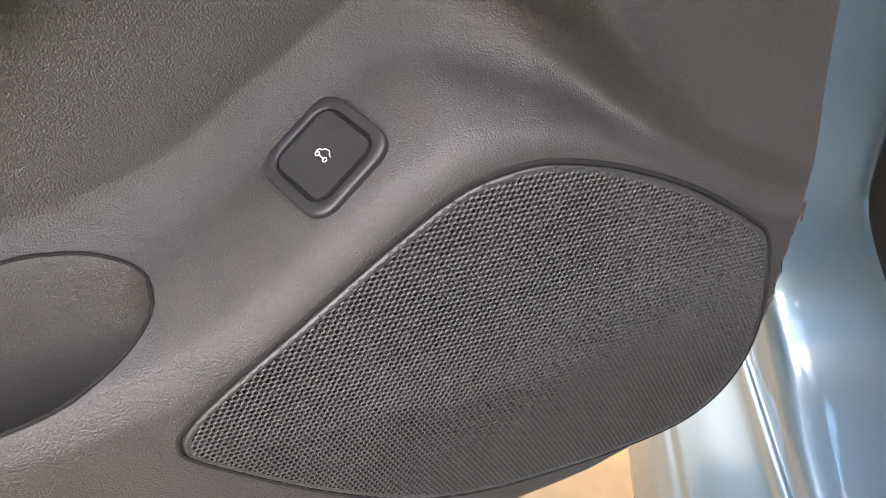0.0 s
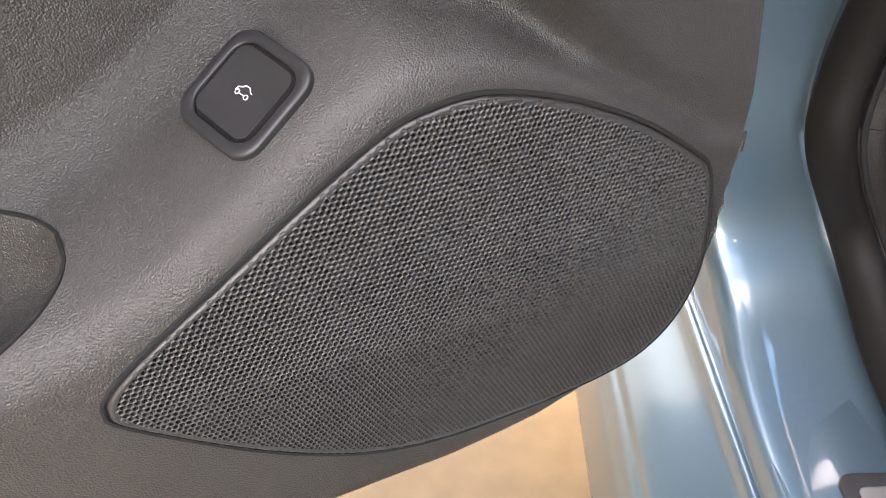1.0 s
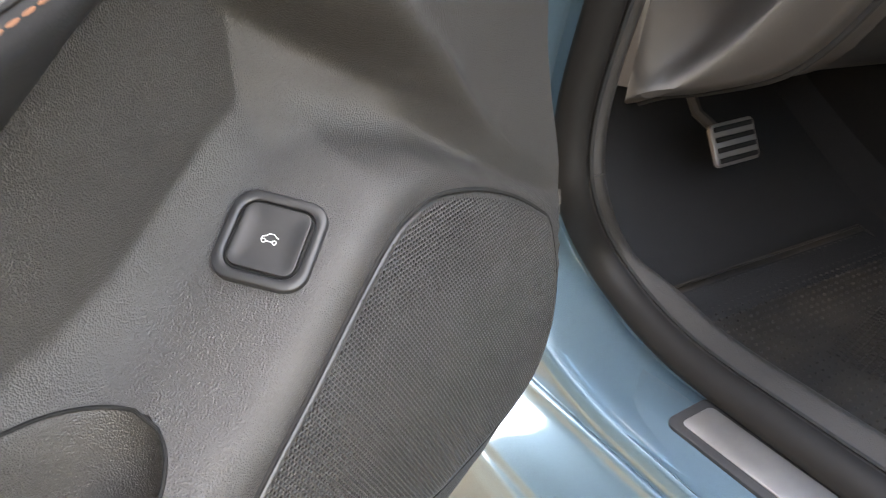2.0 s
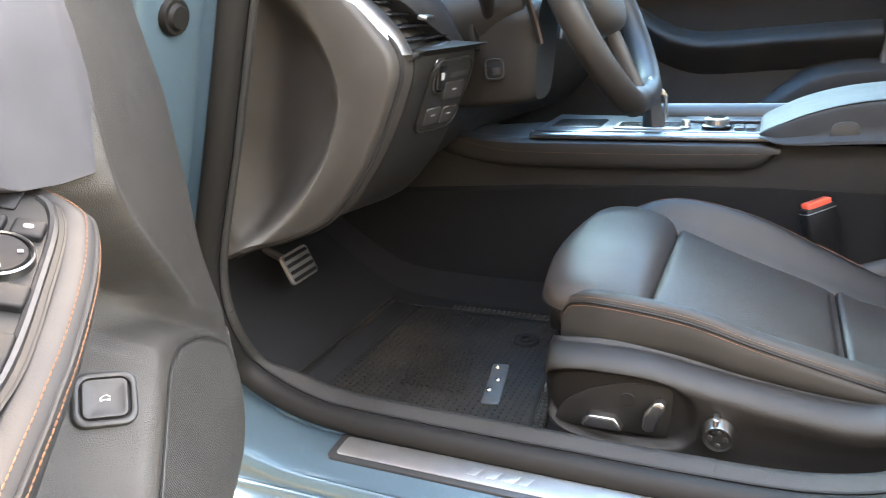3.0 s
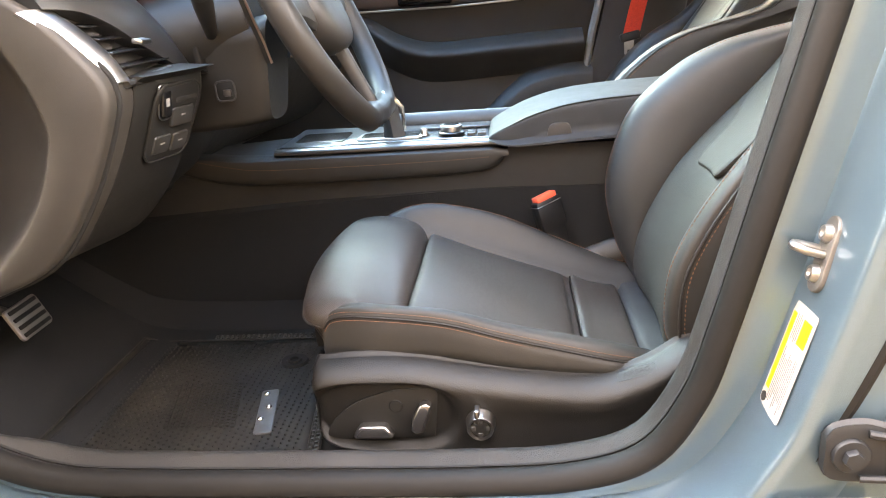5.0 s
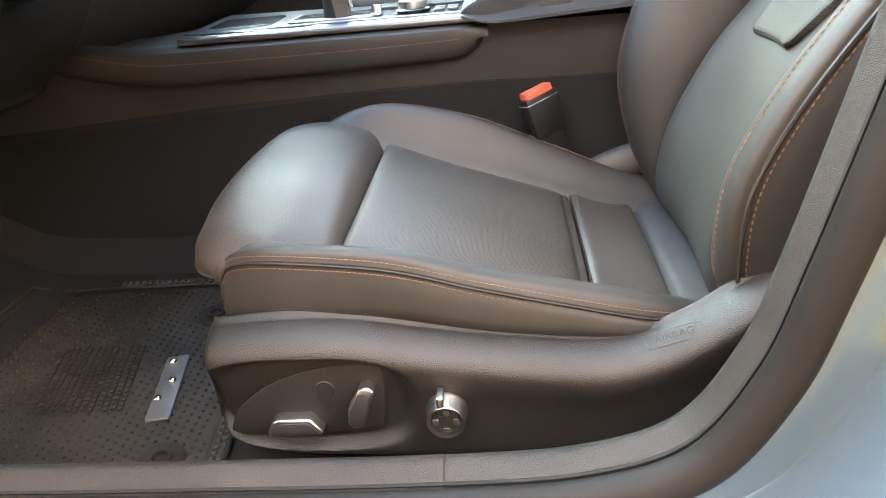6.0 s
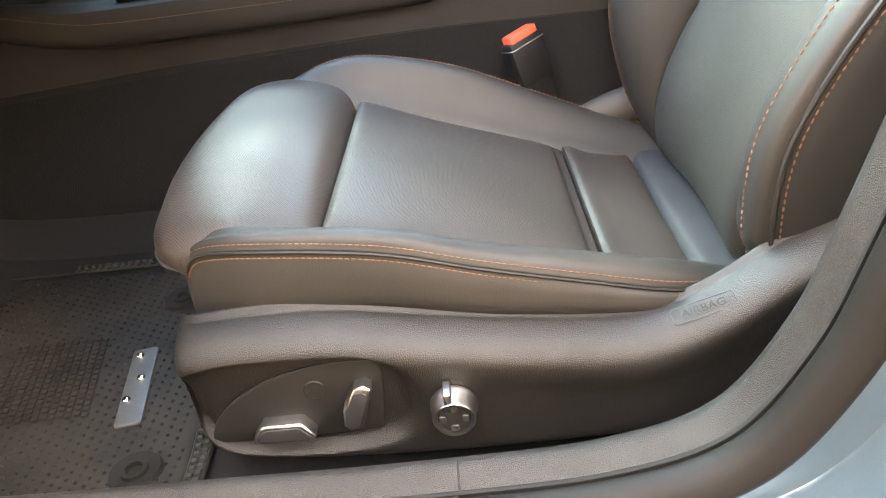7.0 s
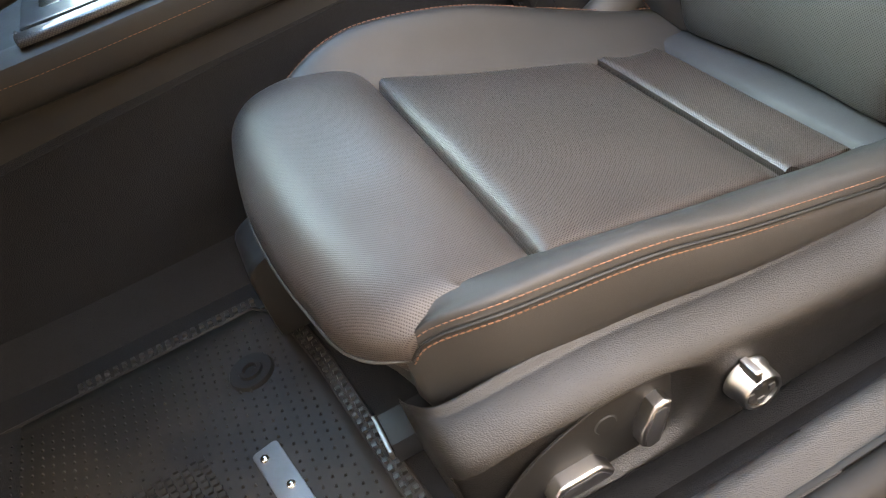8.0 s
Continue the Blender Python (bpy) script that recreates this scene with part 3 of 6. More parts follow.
def inside(poly, x, y):
    a, b = poly, np.roll(poly, -1, 0)
    cross = ((a[:, 1] > y) != (b[:, 1] > y)) & (x < (b[:, 0] - a[:, 0]) * (y - a[:, 1]) / (b[:, 1] - a[:, 1] + 1e-12) + a[:, 0])
    return cross.sum() % 2 == 1


def build_door():
    door = thing("driver_door", (-0.30, -0.27, 0.36), "open car door with grey moulded inner panel", "car door")
    us = np.concatenate([np.linspace(0.010, 0.31, 130)[:-1], np.linspace(0.31, 0.42, 56)[:-1], np.linspace(0.42, 0.95, 26)])
    rows, lip_a, lip_b = [], [], []
    for u in us:
        g = grille_top(u)
        half = 0.033 * math.sqrt(max(0.0, 1 - (1 - min(1.0, (u - 0.323) / 0.055)) ** 2)) if u > 0.323 else 0.0
        P = spline(door_profile(u), 7)
        run = np.r_[0, np.cumsum(np.linalg.norm(np.diff(P, axis=0), axis=1))]
        shelf = [k for k in range(len(P)) if g + 0.012 < P[k][1] < g + 0.085]
        sw, ss = np.array([-P[k][0] for k in shelf]), np.array([run[k] for k in shelf])
        sw = np.maximum.accumulate(sw)
        s1, s2 = float(np.interp(0.048 - half, sw, ss)), float(np.interp(0.048 + half, sw, ss))
        flat = float(np.interp(g + 0.038 * (0.55 + 0.45 * smooth((u - 0.025) / 0.09)), [P[k][1] for k in shelf], ss))
        blend = smooth((u - 0.26) / 0.06)
        if half == 0.0:
            s1 = s2 = flat * (1 - blend) + s1 * blend
        at = lambda q: (float(np.interp(q, run, P[:, 0])), float(np.interp(q, run, P[:, 1])))
        low, high = [at(q) for q in np.linspace(0, s1, 90)], [at(q) for q in np.linspace(s2, run[-1], 130)]
        deep = 0.15 * min(1.0, half / 0.012)
        (wa, za), (wb, zb) = low[-1], high[0]
        if 0.323 < u < 0.45:
            lip_a.append(dp(u, wa, za + 0.0002))
            lip_b.append(dp(u, wb, zb + 0.0002))
        c = min(0.003, half * 0.2)
        dent = [(wa - c * 0.4, za - deep * 0.03), (wa - c, za - deep * 0.12), (wa - c * 1.3, za - deep), (wb + c * 1.3, za - deep), (wb + c, zb - deep * 0.15), (wb + c * 0.4, zb - deep * 0.03)]
        inner = [dp(u, w, z) for w, z in low + dent + high]
        zl = float(np.interp(u, U_ST, Z_LOW))
        rows.append(inner + [dp(u, -0.13, 1.03), dp(u, -0.17, 0.85), dp(u, -0.17, 0.6), dp(u, -0.13, zl - 0.012)])
    part("inner_panel", sheet(rows, False, True, True), plastic_door, door, "grained grey plastic inner panel", angle=50)
    part("pocket_rim", tube(lip_a[::-1] + lip_b, 0.0010, 6), dark_void, door, "thin dark rim of the door pocket")
    skin = [[dp(u, -0.150, 0.40), dp(u, -0.172, 0.42), dp(u, -0.185, 0.60), dp(u, -0.182, 0.85), dp(u, -0.160, 1.04), dp(u, -0.135, 1.04), dp(u, -0.14, 0.60)] for u in (-0.03, 0.0, 0.3, 0.6, 0.95, 0.99)]
    part("outer_skin", loft(skin, 2, 3), paint, door, "metallic blue outer door skin")
    # speaker grille: a pierced sheet over the bulge
    pitch = 0.0027
    cen = GRILLE.mean(0)
    small = cen + (GRILLE - cen) * 0.988
    bm = bmesh.new()
    pool = {}

    def vert(u, z, w):
        key = (round(u * 20000), round(z * 20000), round(w * 5000))
        if key not in pool:
            pool[key] = bm.verts.new(dp(u, door_surface(u, z) + 0.0022 + w, z))
        return pool[key]
    for i in range(0, 120):
        for j in range(0, 90):
            cu, cz = 0.015 + (i + 0.5 * (j % 2)) * pitch, 0.49 + j * pitch * 0.866
            if not inside(small, cu, cz):
                continue
            R, r = pitch / math.sqrt(3), pitch * 0.415
            ang = [math.pi / 6 + k * math.pi / 3 for k in range(6)]
            O = [vert(cu + R * math.cos(a), cz + R * math.sin(a), 0) for a in ang]
            I = [bm.verts.new(dp(cu + r * math.cos(a), door_surface(cu, cz) + 0.0020, cz + r * math.sin(a))) for a in ang]
            B = [bm.verts.new(dp(cu + r * math.cos(a), door_surface(cu, cz) + 0.0004, cz + r * math.sin(a))) for a in ang]
            for k in range(6):
                q = (k + 1) % 6
                bm.faces.new((O[k], O[q], I[q], I[k]))
                bm.faces.new((I[k], I[q], B[q], B[k]))
    grille = part("speaker_grille", bm, plastic_grille, door, "black pierced plastic speaker grille", angle=30)
    # cloth blackened in place of the shade that deeper holes would hold
    back = bmesh.new()
    ring = [back.verts.new(dp(u, door_surface(u, z) + 0.0003, z)) for u, z in small]
    fan = [[back.verts.new(dp(cen[0] + (u - cen[0]) * k, door_surface(cen[0] + (u - cen[0]) * k, cen[1] + (z - cen[1]) * k) + 0.0003, cen[1] + (z - cen[1]) * k)) for u, z in small] for k in (0.85, 0.7, 0.55, 0.4, 0.25, 0.1)]
    rings = [ring] + fan
    for a, b in zip(rings, rings[1:]):
        for k in range(len(a)):
            q = (k + 1) % len(a)
            back.faces.new((a[k], a[q], b[q], b[k]))
    back.faces.new(rings[-1])
    part("speaker_cloth", back, dark_void, grille, "black cloth, darkened to stand for the depth of the holes")
    rim = []
    for u, z in GRILLE:
        w = door_surface(u, z)
        du, dz = (u - cen[0]), (z - cen[1])
        k = math.hypot(du, dz)
        du, dz = du / k, dz / k
        rim.append([dp(u + du * a, w + b, z + dz * a) for a, b in ((-0.0034, 0.0021), (-0.0018, 0.0024), (-0.0004, 0.0017), (0.0002, -0.001), (-0.0034, -0.002))])
    part("grille_rim", sheet(rim, True, True), plastic_grille, grille, "smooth black rim", angle=60)
    # near-black tube round the rim: the gap's shade put in as colour
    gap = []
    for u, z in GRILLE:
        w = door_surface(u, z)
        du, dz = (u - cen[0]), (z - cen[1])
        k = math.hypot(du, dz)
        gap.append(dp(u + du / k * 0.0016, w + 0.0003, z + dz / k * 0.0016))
    part("grille_gap_shade", tube(gap, 0.0013, 6, True), dark_void, grille, "black tube standing for the shade in the gap")
    # release button on the shelf
    o = dp(0.2452, -0.0432, 0.6935)
    m = frame_at(o, (0.60, 0.76, -0.24), (-0.61, 0.65, 0.45)) @ frame_at((0, 0, -0.0030), (1, 0, 0.06), (0, 1, 0.17))
    ring = [[m @ Vector((x * k, y * k, z)) for x, y in rounded(0.0468, 0.0468, 0.0110, 6)] for k, z in ((1.0, -0.006), (1.0, 0.0014), (0.988, 0.0023), (0.96, 0.0028), (0.80, 0.0026), (0.785, 0.0022), (0.778, 0.0012), (0.778, -0.004))]
    bez = part("release_button", sheet(ring, False, True), button_black, door, "black square boot-release button bezel", angle=60)
    part("button_slot", prism(rounded(0.0366, 0.0366, 0.007, 5), 0.0014, 0, m @ pose(0, 0, -0.0012)), dark_void, bez)
    cap = [[m @ Vector((x * k, y * k, z)) for x, y in rounded(0.0326, 0.0330, 0.0052, 6)] for k, z in ((1.0, 0.0), (1.0, 0.0020), (0.985, 0.0028), (0.95, 0.0029), (0.82, 0.0022), (0.40, 0.0017), (0.02, 0.0016))]
    part("button_cap", sheet(cap, False, True, True), button_black, bez, "black dished button cap", angle=60)
    icon = [(-0.0040, -0.0012), (-0.0036, 0.0006), (-0.002, 0.0012), (-0.001, 0.0024), (0.0014, 0.0026), (0.0030, 0.0012), (0.0040, 0.0010)]
    ic = [m @ Vector((x, y, 0.0021)) for x, y in icon]
    base = [m @ Vector((x, -0.0014, 0.0021)) for x in (-0.0014, 0.0014)]
    part("car_symbol", joined(tube(ic, 0.00022, 6), tube(base, 0.00022, 6),
                              *[tube([m @ Vector((cx + 0.0010 * math.cos(a), -0.0014 + 0.0010 * math.sin(a), 0.0021)) for a in np.linspace(0, 2 * math.pi, 11)[:-1]], 0.00020, 6, True) for cx in (-0.0026, 0.0026)]),
         white_print, bez, "white printed car outline")
    # armrest with stitched edge and switches, tilted towards the driver
    def top_z(u, w):
        return float(np.interp(u, [0.2, 0.26, 0.30, 0.36, 0.45, 0.55, 0.85], [0.868, 0.865, 0.861, 0.841, 0.807, 0.785, 0.775])) - 0.40 * (w + 0.041)
    arm, line = [], []
    for u, w, t in ((0.270, -0.062, 0.010), (0.276, -0.034, 0.014), (0.286, -0.016, 0.022), (0.302, -0.004, 0.030), (0.345, 0.005, 0.050), (0.40, 0.008, 0.066), (0.45, 0.007, 0.076), (0.52, 0.008, 0.082), (0.65, 0.006, 0.085), (0.86, -0.008, 0.085)):
        z = top_z(u, w)
        q = lambda d, h: dp(u, w + d, top_z(u, w + d) + h)
        arm.append([dp(u, w, z - 0.004), q(-0.006, 0.002), q(-0.016, 0.002), q(-0.028, -0.001), dp(u, -0.088, top_z(u, -0.088) - 0.002), dp(u, -0.095, z - t),
                    dp(u, -0.080, z - t - 0.002), dp(u, w - 0.048, z - 0.95 * t), dp(u, w - 0.018, z - 0.55 * t), dp(u, w - 0.001, z - 0.012 - 0.05 * t)])
        line.append((u, w))
    rest = part("armrest", loft(arm, 6, 4), leather_door, door, "grey leather armrest with copper stitching")
    line = spline(line[1:], 10)
    part("stitching", stitches([dp(u, w + 0.0010, top_z(u, w) - 0.0068) for u, w in line], 0.0040, 0.0010, 0.0006), thread, rest, "copper thread stitches")
    part("stitching", stitches([dp(u, w - 0.0048, top_z(u, w - 0.0048) + 0.0024) for u, w in line], 0.0040, 0.0010, 0.0005), thread, rest, "copper thread stitches")
    part("piping", tube([dp(u, w - 0.0002, top_z(u, w) - 0.0025) for u, w in line], 0.0016, 8), leather_door, rest, "rolled leather edge")

    def on(u, w, h=0.0):
        return frame_at(dp(u, w, top_z(u, w)) + (ALONG * 0.36 + INWARD * 0.40 + Vector((0, 0, 1))).normalized() * h, ALONG + Vector((0, 0, -0.36)), INWARD + Vector((0, 0, -0.40)))
    edge = [(0.285, -0.066, -0.088), (0.292, -0.034, -0.090), (0.302, -0.0245, -0.092), (0.325, -0.0175, -0.092), (0.372, -0.0135, -0.092), (0.427, -0.0120, -0.092), (0.475, -0.017, -0.092), (0.60, -0.02, -0.090), (0.72, -0.03, -0.088)]
    sw = part("switch_panel", loft([[on(u, w0, -0.012).translation, on(u, w0, 0.0018).translation, on(u, w0 - 0.003, 0.0026).translation, on(u, w1 + 0.003, 0.0026).translation, on(u, w1, 0.0018).translation, on(u, w1, -0.012).translation] for u, w0, w1 in edge], 5, 3),
              plate_black, door, "black window switch panel")
    part("panel_trim", tube([on(u, w0 - 0.0045, 0.0022).translation for u, w0, _ in spline(edge[1:], 6)], 0.0034, 8), satin_dark, sw, "satin black edging")
    dial = on(0.357, -0.042, 0.0025)
    part("dial_ring", lathe([(0.0178, 0.0), (0.0178, 0.005), (0.0185, 0.0058), (0.0197, 0.0050), (0.0202, 0.0)], 36, dial), chrome_satin, sw, "chrome ring round the mirror dial")
    part("mirror_dial", lathe([(0.0001, 0.0040), (0.009, 0.0042), (0.0158, 0.0052), (0.0170, 0.003), (0.0170, 0.0)], 36, dial), plastic_switch, sw, "grey round mirror dial")
    for a in (20, 110, 200, 290):
        part("arrow_mark", box((0.0030, 0.0026, 0.0004), 0, dial @ pose(0.0118 * math.cos(radians(a)), 0.0118 * math.sin(radians(a)), 0.0052, 0, 0, a)), key_print, sw)
    for du, dw, w, h in ((0.331, -0.054, 0.016, 0.017), (0.329, -0.034, 0.016, 0.018), (0.386, -0.040, 0.018, 0.044), (0.424, -0.031, 0.028, 0.030), (0.424, -0.065, 0.028, 0.030), (0.462, -0.031, 0.028, 0.030), (0.462, -0.065, 0.028, 0.030), (0.50, -0.045, 0.022, 0.05)):
        mm = on(du, dw, 0.002)
        key = part("switch_key", prism(rounded(w, h, 0.0025), 0.0055, 0.0018, mm), plastic_switch, sw, "grey switch key")
        part("key_mark", prism(rounded(0.0044, 0.0058, 0.0018), 0.0004, 0, mm @ pose(0, 0, 0.0056)), key_print, key)
    part("pad_inlay", prism(rounded(0.022, 0.030, 0.002), 0.002, 0.0006, on(0.304, -0.060, 0.0025)), plastic_switch, sw, "plain grey inlay")
    # upper leather panel
    up = []
    for u in np.concatenate([np.linspace(0.225, 0.40, 36), np.linspace(0.42, 0.90, 8)]):
        zl = float(np.interp(u, [0.22, 0.27, 0.30, 0.32, 0.36, 0.40], [0.868, 0.867, 0.870, 0.877, 0.893, 0.902]))
        f = float(np.interp(u, [0.225, 0.245, 0.28, 0.31, 0.36], [-0.016, -0.018, -0.033, -0.047, -0.052]))
        up.append([dp(u, f - 0.04, zl + 0.001), dp(u, f - 0.006, zl), dp(u, f - 0.0016, zl + 0.0012), dp(u, f, zl + 0.005), dp(u, f + 0.002, 0.92), dp(u, f - 0.002, 0.97), dp(u, f - 0.012, 1.01), dp(u, f - 0.033, 1.034), dp(u, -0.12, 1.03), dp(u, -0.12, 0.88)])
    part("upper_panel", loft(up, 1, 3, straight_u=True), leather_pale, door, "pale grey leather upper panel")
    return door


# ---- seats ----
def insert_z(x):
    return float(np.interp(x, [-0.2, 0.0, 0.235, 0.325, 0.42], [0.605, 0.565, 0.486, 0.464, 0.448]))


LEAN_Z = [0.47, 0.50, 0.535, 0.575, 0.61, 0.66, 0.69, 0.735, 0.79, 0.84, 0.95, 1.10]
LEAN_X = [0.350, 0.343, 0.342, 0.352, 0.367, 0.394, 0.414, 0.453, 0.508, 0.558, 0.640, 0.735]


def build_seat(name, yc, side, label, controls=True, wings=1.0, ahead=0.0):
    """A power seat: side -1 has its door side towards -y."""
    seat = thing(name, (0.1, yc, 0.37), label, "car seat", "front seats")

    def s(x, dy, z):
        return (x, yc - side * dy, z)     # dy > 0 is towards the door
    # cushion
    rows = []
    for dy, fx, e in ((-0.212, 0.160, -0.016), (-0.200, 0.172, -0.004), (-0.15, 0.182, 0.002), (-0.06, 0.191, 0.004), (0.03, 0.188, 0.003), (0.10, 0.178, -0.002), (0.145, 0.169, -0.005), (0.172, 0.153, -0.009), (0.188, 0.132, -0.017)):
        h = e + (0.004 if dy < -0.1 else 0.0)
        rows.append([s(-fx + 0.010, dy, 0.547), s(-fx + 0.002, dy, 0.552), s(-fx, dy, 0.560), s(-fx + 0.006, dy, 0.578 + h * 0.4), s(-fx + 0.030, dy, 0.595 + h), s(-fx + 0.062, dy, 0.600 + h), s(-0.072, dy, 0.596 + h), s(-0.038, dy, 0.585 + h),
                     s(-0.021, dy, 0.570 + 0.5 * h), s(-0.016, dy, 0.550), s(-0.02, dy, 0.52), s(-0.12, dy, 0.525)])
    part("thigh_pad", loft(rows, 5, 5, dome=0.004), leather_pad, seat, "black perforated leather thigh pad")
    part("pad_piping", tube([s(-fx - 0.0005, dy, 0.5535) for dy, fx in spline([(-0.20, 0.172), (-0.15, 0.182), (-0.06, 0.191), (0.03, 0.188), (0.10, 0.178), (0.145, 0.169), (0.172, 0.153), (0.187, 0.130)], 6)], 0.0016, 6), leather, seat, "rolled seam under the pad")

    def pad(nm, x0, x1, half0, half1, edge, lab, f=1.0):
        rr = []
        iz = lambda x: insert_z(x) + 0.005 * (1 - f)
        for k in (-1, -0.93, -0.5, 0, 0.5, 0.93, 1):
            c = 0.006 * f * (1 - k * k) - (0.012 if abs(k) == 1 else 0)
            h0, h1 = half0 * k, half1 * k
            z0, z1 = iz(x0), iz(x1)
            rr.append([s(x0 + 0.000, h0, z0 - 0.018 * f * f), s(x0 + 0.002, h0, z0 - 0.009 * f * f), s(x0 + 0.009, h0, z0 + 0.0010), s(x0 + edge, h0 * 0.9 + h1 * 0.1, iz(x0 + edge) + 0.005 * f + c * 0.6), s(0.6 * x0 + 0.4 * x1, 0.6 * h0 + 0.4 * h1, iz(0.6 * x0 + 0.4 * x1) + c + 0.003 * f),
                       s(x1 - edge, h1 * 0.9 + h0 * 0.1, iz(x1 - edge) + 0.005 * f + c * 0.6), s(x1 - 0.009, h1, z1 + 0.0035), s(x1 - 0.002, h1, z1 - 0.0005), s(x1 - 0.0005, h1, z1 - 0.008), s(x1 - 0.01, h1, z1 - 0.06), s(x0 + 0.01, h0, z0 - 0.06)])
        return part(nm, loft(rr, 5, 5), leather_perf, seat, lab)
    pad("seat_insert", -0.018, 0.232, 0.172, 0.142, 0.028, "black perforated leather seat insert")
    pad("rear_insert", 0.234, 0.316, 0.142, 0.138, 0.024, "black perforated leather rear insert", 0.35)
    rr = [[s(0.318, dy, 0.452), s(0.322, dy, 0.464), s(0.334, dy, 0.4705), s(0.375, dy, 0.466), s(0.40, dy, 0.46), s(0.40, dy, 0.42), s(0.33, dy, 0.42)] for dy in (-0.15, -0.1, 0, 0.1, 0.15)]
    part("rear_roll", loft(rr, 4, 4), leather_lid, seat, "black leather roll against the backrest")

    # side bolsters
    def bolster(sign, data, lab):
        rr, seam = [], []
        for x, yi, yo, zc, zs, zb in data:
            zi = insert_z(x) - 0.02
            rr.append([s(x, sign * yi, zi - 0.03), s(x, sign * yi, zi + 0.012), s(x, sign * (yi + 0.30 * (yo - yi)), zi + 0.30 * (zc - zi) + 0.016), s(x, sign * (yi + 0.66 * (yo - yi)), zc - 0.001), s(x, sign * (yi + 0.9 * (yo - yi)), zc), s(x, sign * yo, zs),
                       s(x, sign * (yo + 0.001), zs - 0.004), s(x, sign * (yo + 0.006), zs - 0.5 * (zs - zb)), s(x, sign * (yo + 0.004), zb - 0.004), s(x, sign * (yo - 0.03), zb - 0.03)])
            seam.append(s(x, sign * (yo + 0.0024), zs - 0.008))
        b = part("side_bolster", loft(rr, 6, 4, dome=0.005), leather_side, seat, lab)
        line = spline(seam, 12)
        part("stitching", stitches(line, 0.0040, 0.0010, 0.0006), thread, b, "copper thread stitches")
        up = spline([(p[0], p[1], p[2] + 0.010) for p in seam], 12) + np.array([0, side * sign * 0.0035, 0.001])
        part("stitching", stitches(up, 0.0042, 0.0011, 0.0005), thread_dim, b, "faded thread stitches")
        if sign == -1:
            crest = [s(x, sign * (yi + 0.93 * (yo - yi)), zc + 0.0004) for x, yi, yo, zc, zs, zb in data[1:]]
            part("stitching", stitches(spline(crest, 12), 0.0042, 0.0014, 0.0007), thread_dim, b, "dim copper stitches on the crest")
        part("piping", tube(spline([(p[0], p[1] , p[2] + 0.005) for p in seam], 8), 0.0013, 6), plate_black, b, "rolled seam")
        return b
    bolster(1, [(-0.128, 0.165, 0.186, 0.560, 0.556, 0.505), (-0.112, 0.160, 0.193, 0.580, 0.573, 0.507), (-0.06, 0.160, 0.212, 0.590, 0.582, 0.522), (0.04, 0.160, 0.220, 0.583, 0.573, 0.525),
                (0.12, 0.152, 0.222, 0.560, 0.551, 0.510), (0.20, 0.140, 0.222, 0.540, 0.530, 0.500), (0.27, 0.135, 0.220, 0.522, 0.512, 0.492), (0.33, 0.130, 0.205, 0.500, 0.496, 0.47), (0.37, 0.13, 0.19, 0.475, 0.470, 0.45)],
            "black leather side bolster with copper stitching")
    bolster(-1, [(-0.116, 0.165, 0.195, 0.580, 0.572, 0.50), (-0.10, 0.164, 0.205, 0.596, 0.589, 0.50), (-0.05, 0.162, 0.215, 0.613, 0.606, 0.51), (0.01, 0.162, 0.220, 0.613, 0.605, 0.51), (0.11, 0.155, 0.220, 0.588, 0.579, 0.50),
                 (0.215, 0.142, 0.218, 0.541, 0.532, 0.47), (0.30, 0.135, 0.212, 0.503, 0.494, 0.44), (0.36, 0.13, 0.20, 0.485, 0.475, 0.42)], "black leather side bolster with grey stitching")
    part("hinge_cover", loft([[s(x, -0.215, zc + r), s(x, -0.232, zc + 0.7 * r), s(x, -0.240, zc), s(x, -0.232, zc - r), s(x, -0.205, zc - r), s(x, -0.200, zc)] for x, zc, r in ((0.235, 0.478, 0.008), (0.262, 0.492, 0.016), (0.30, 0.505, 0.020), (0.335, 0.512, 0.022), (0.38, 0.515, 0.022))], 4, 3), leather, seat, "black hinge cover beside the backrest")
    # front valance below the pad
    rr = [[s(-0.150 - b, dy, 0.549), s(-0.152 - b, dy, 0.540), s(-0.138 - b * 0.6, dy, 0.51), s(-0.122, dy, 0.45), s(-0.112, dy, 0.39), s(-0.05, dy, 0.385), s(-0.05, dy, 0.54)] for dy, b in ((-0.20, 0.005), (-0.12, 0.022), (0, 0.026), (0.10, 0.014), (0.145, 0.005), (0.165, -0.010), (0.18, -0.026))]
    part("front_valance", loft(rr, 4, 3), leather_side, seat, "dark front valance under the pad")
    # rails under the cushion, and the dark cover of the far one
    for dy in (0.105, -0.135):
        part("seat_rail", loft([[s(x, dy - 0.020, 0.372), s(x, dy - 0.020, 0.394), s(x, dy - 0.014, 0.398), s(x, dy + 0.014, 0.398), s(x, dy + 0.020, 0.394), s(x, dy + 0.020, 0.372)] for x in (-0.170, -0.10, 0.1, 0.36)], 1, 2), steel_dark, seat, "dark steel seat rail")
        part("rail_lip", box((0.004, 0.046, 0.012), 0.001, pose(-0.1735, yc - side * dy, 0.390)), steel, seat, "bare metal rail end")
    part("rail_cover", loft([[s(x, -0.070 - k, 0.398), s(x, -0.070 - k, zt - 0.012), s(x, -0.080, zt), s(x, -0.140, zt), s(x, -0.152 + k, zt - 0.012), s(x, -0.152 + k, 0.398)] for x, zt, k in ((-0.222, 0.470, 0.006), (-0.216, 0.492, 0.0), (-0.18, 0.505, 0.0), (-0.11, 0.51, 0.0))], 3, 3, dome=0.005), plate_black, seat, "black plastic rail cover")
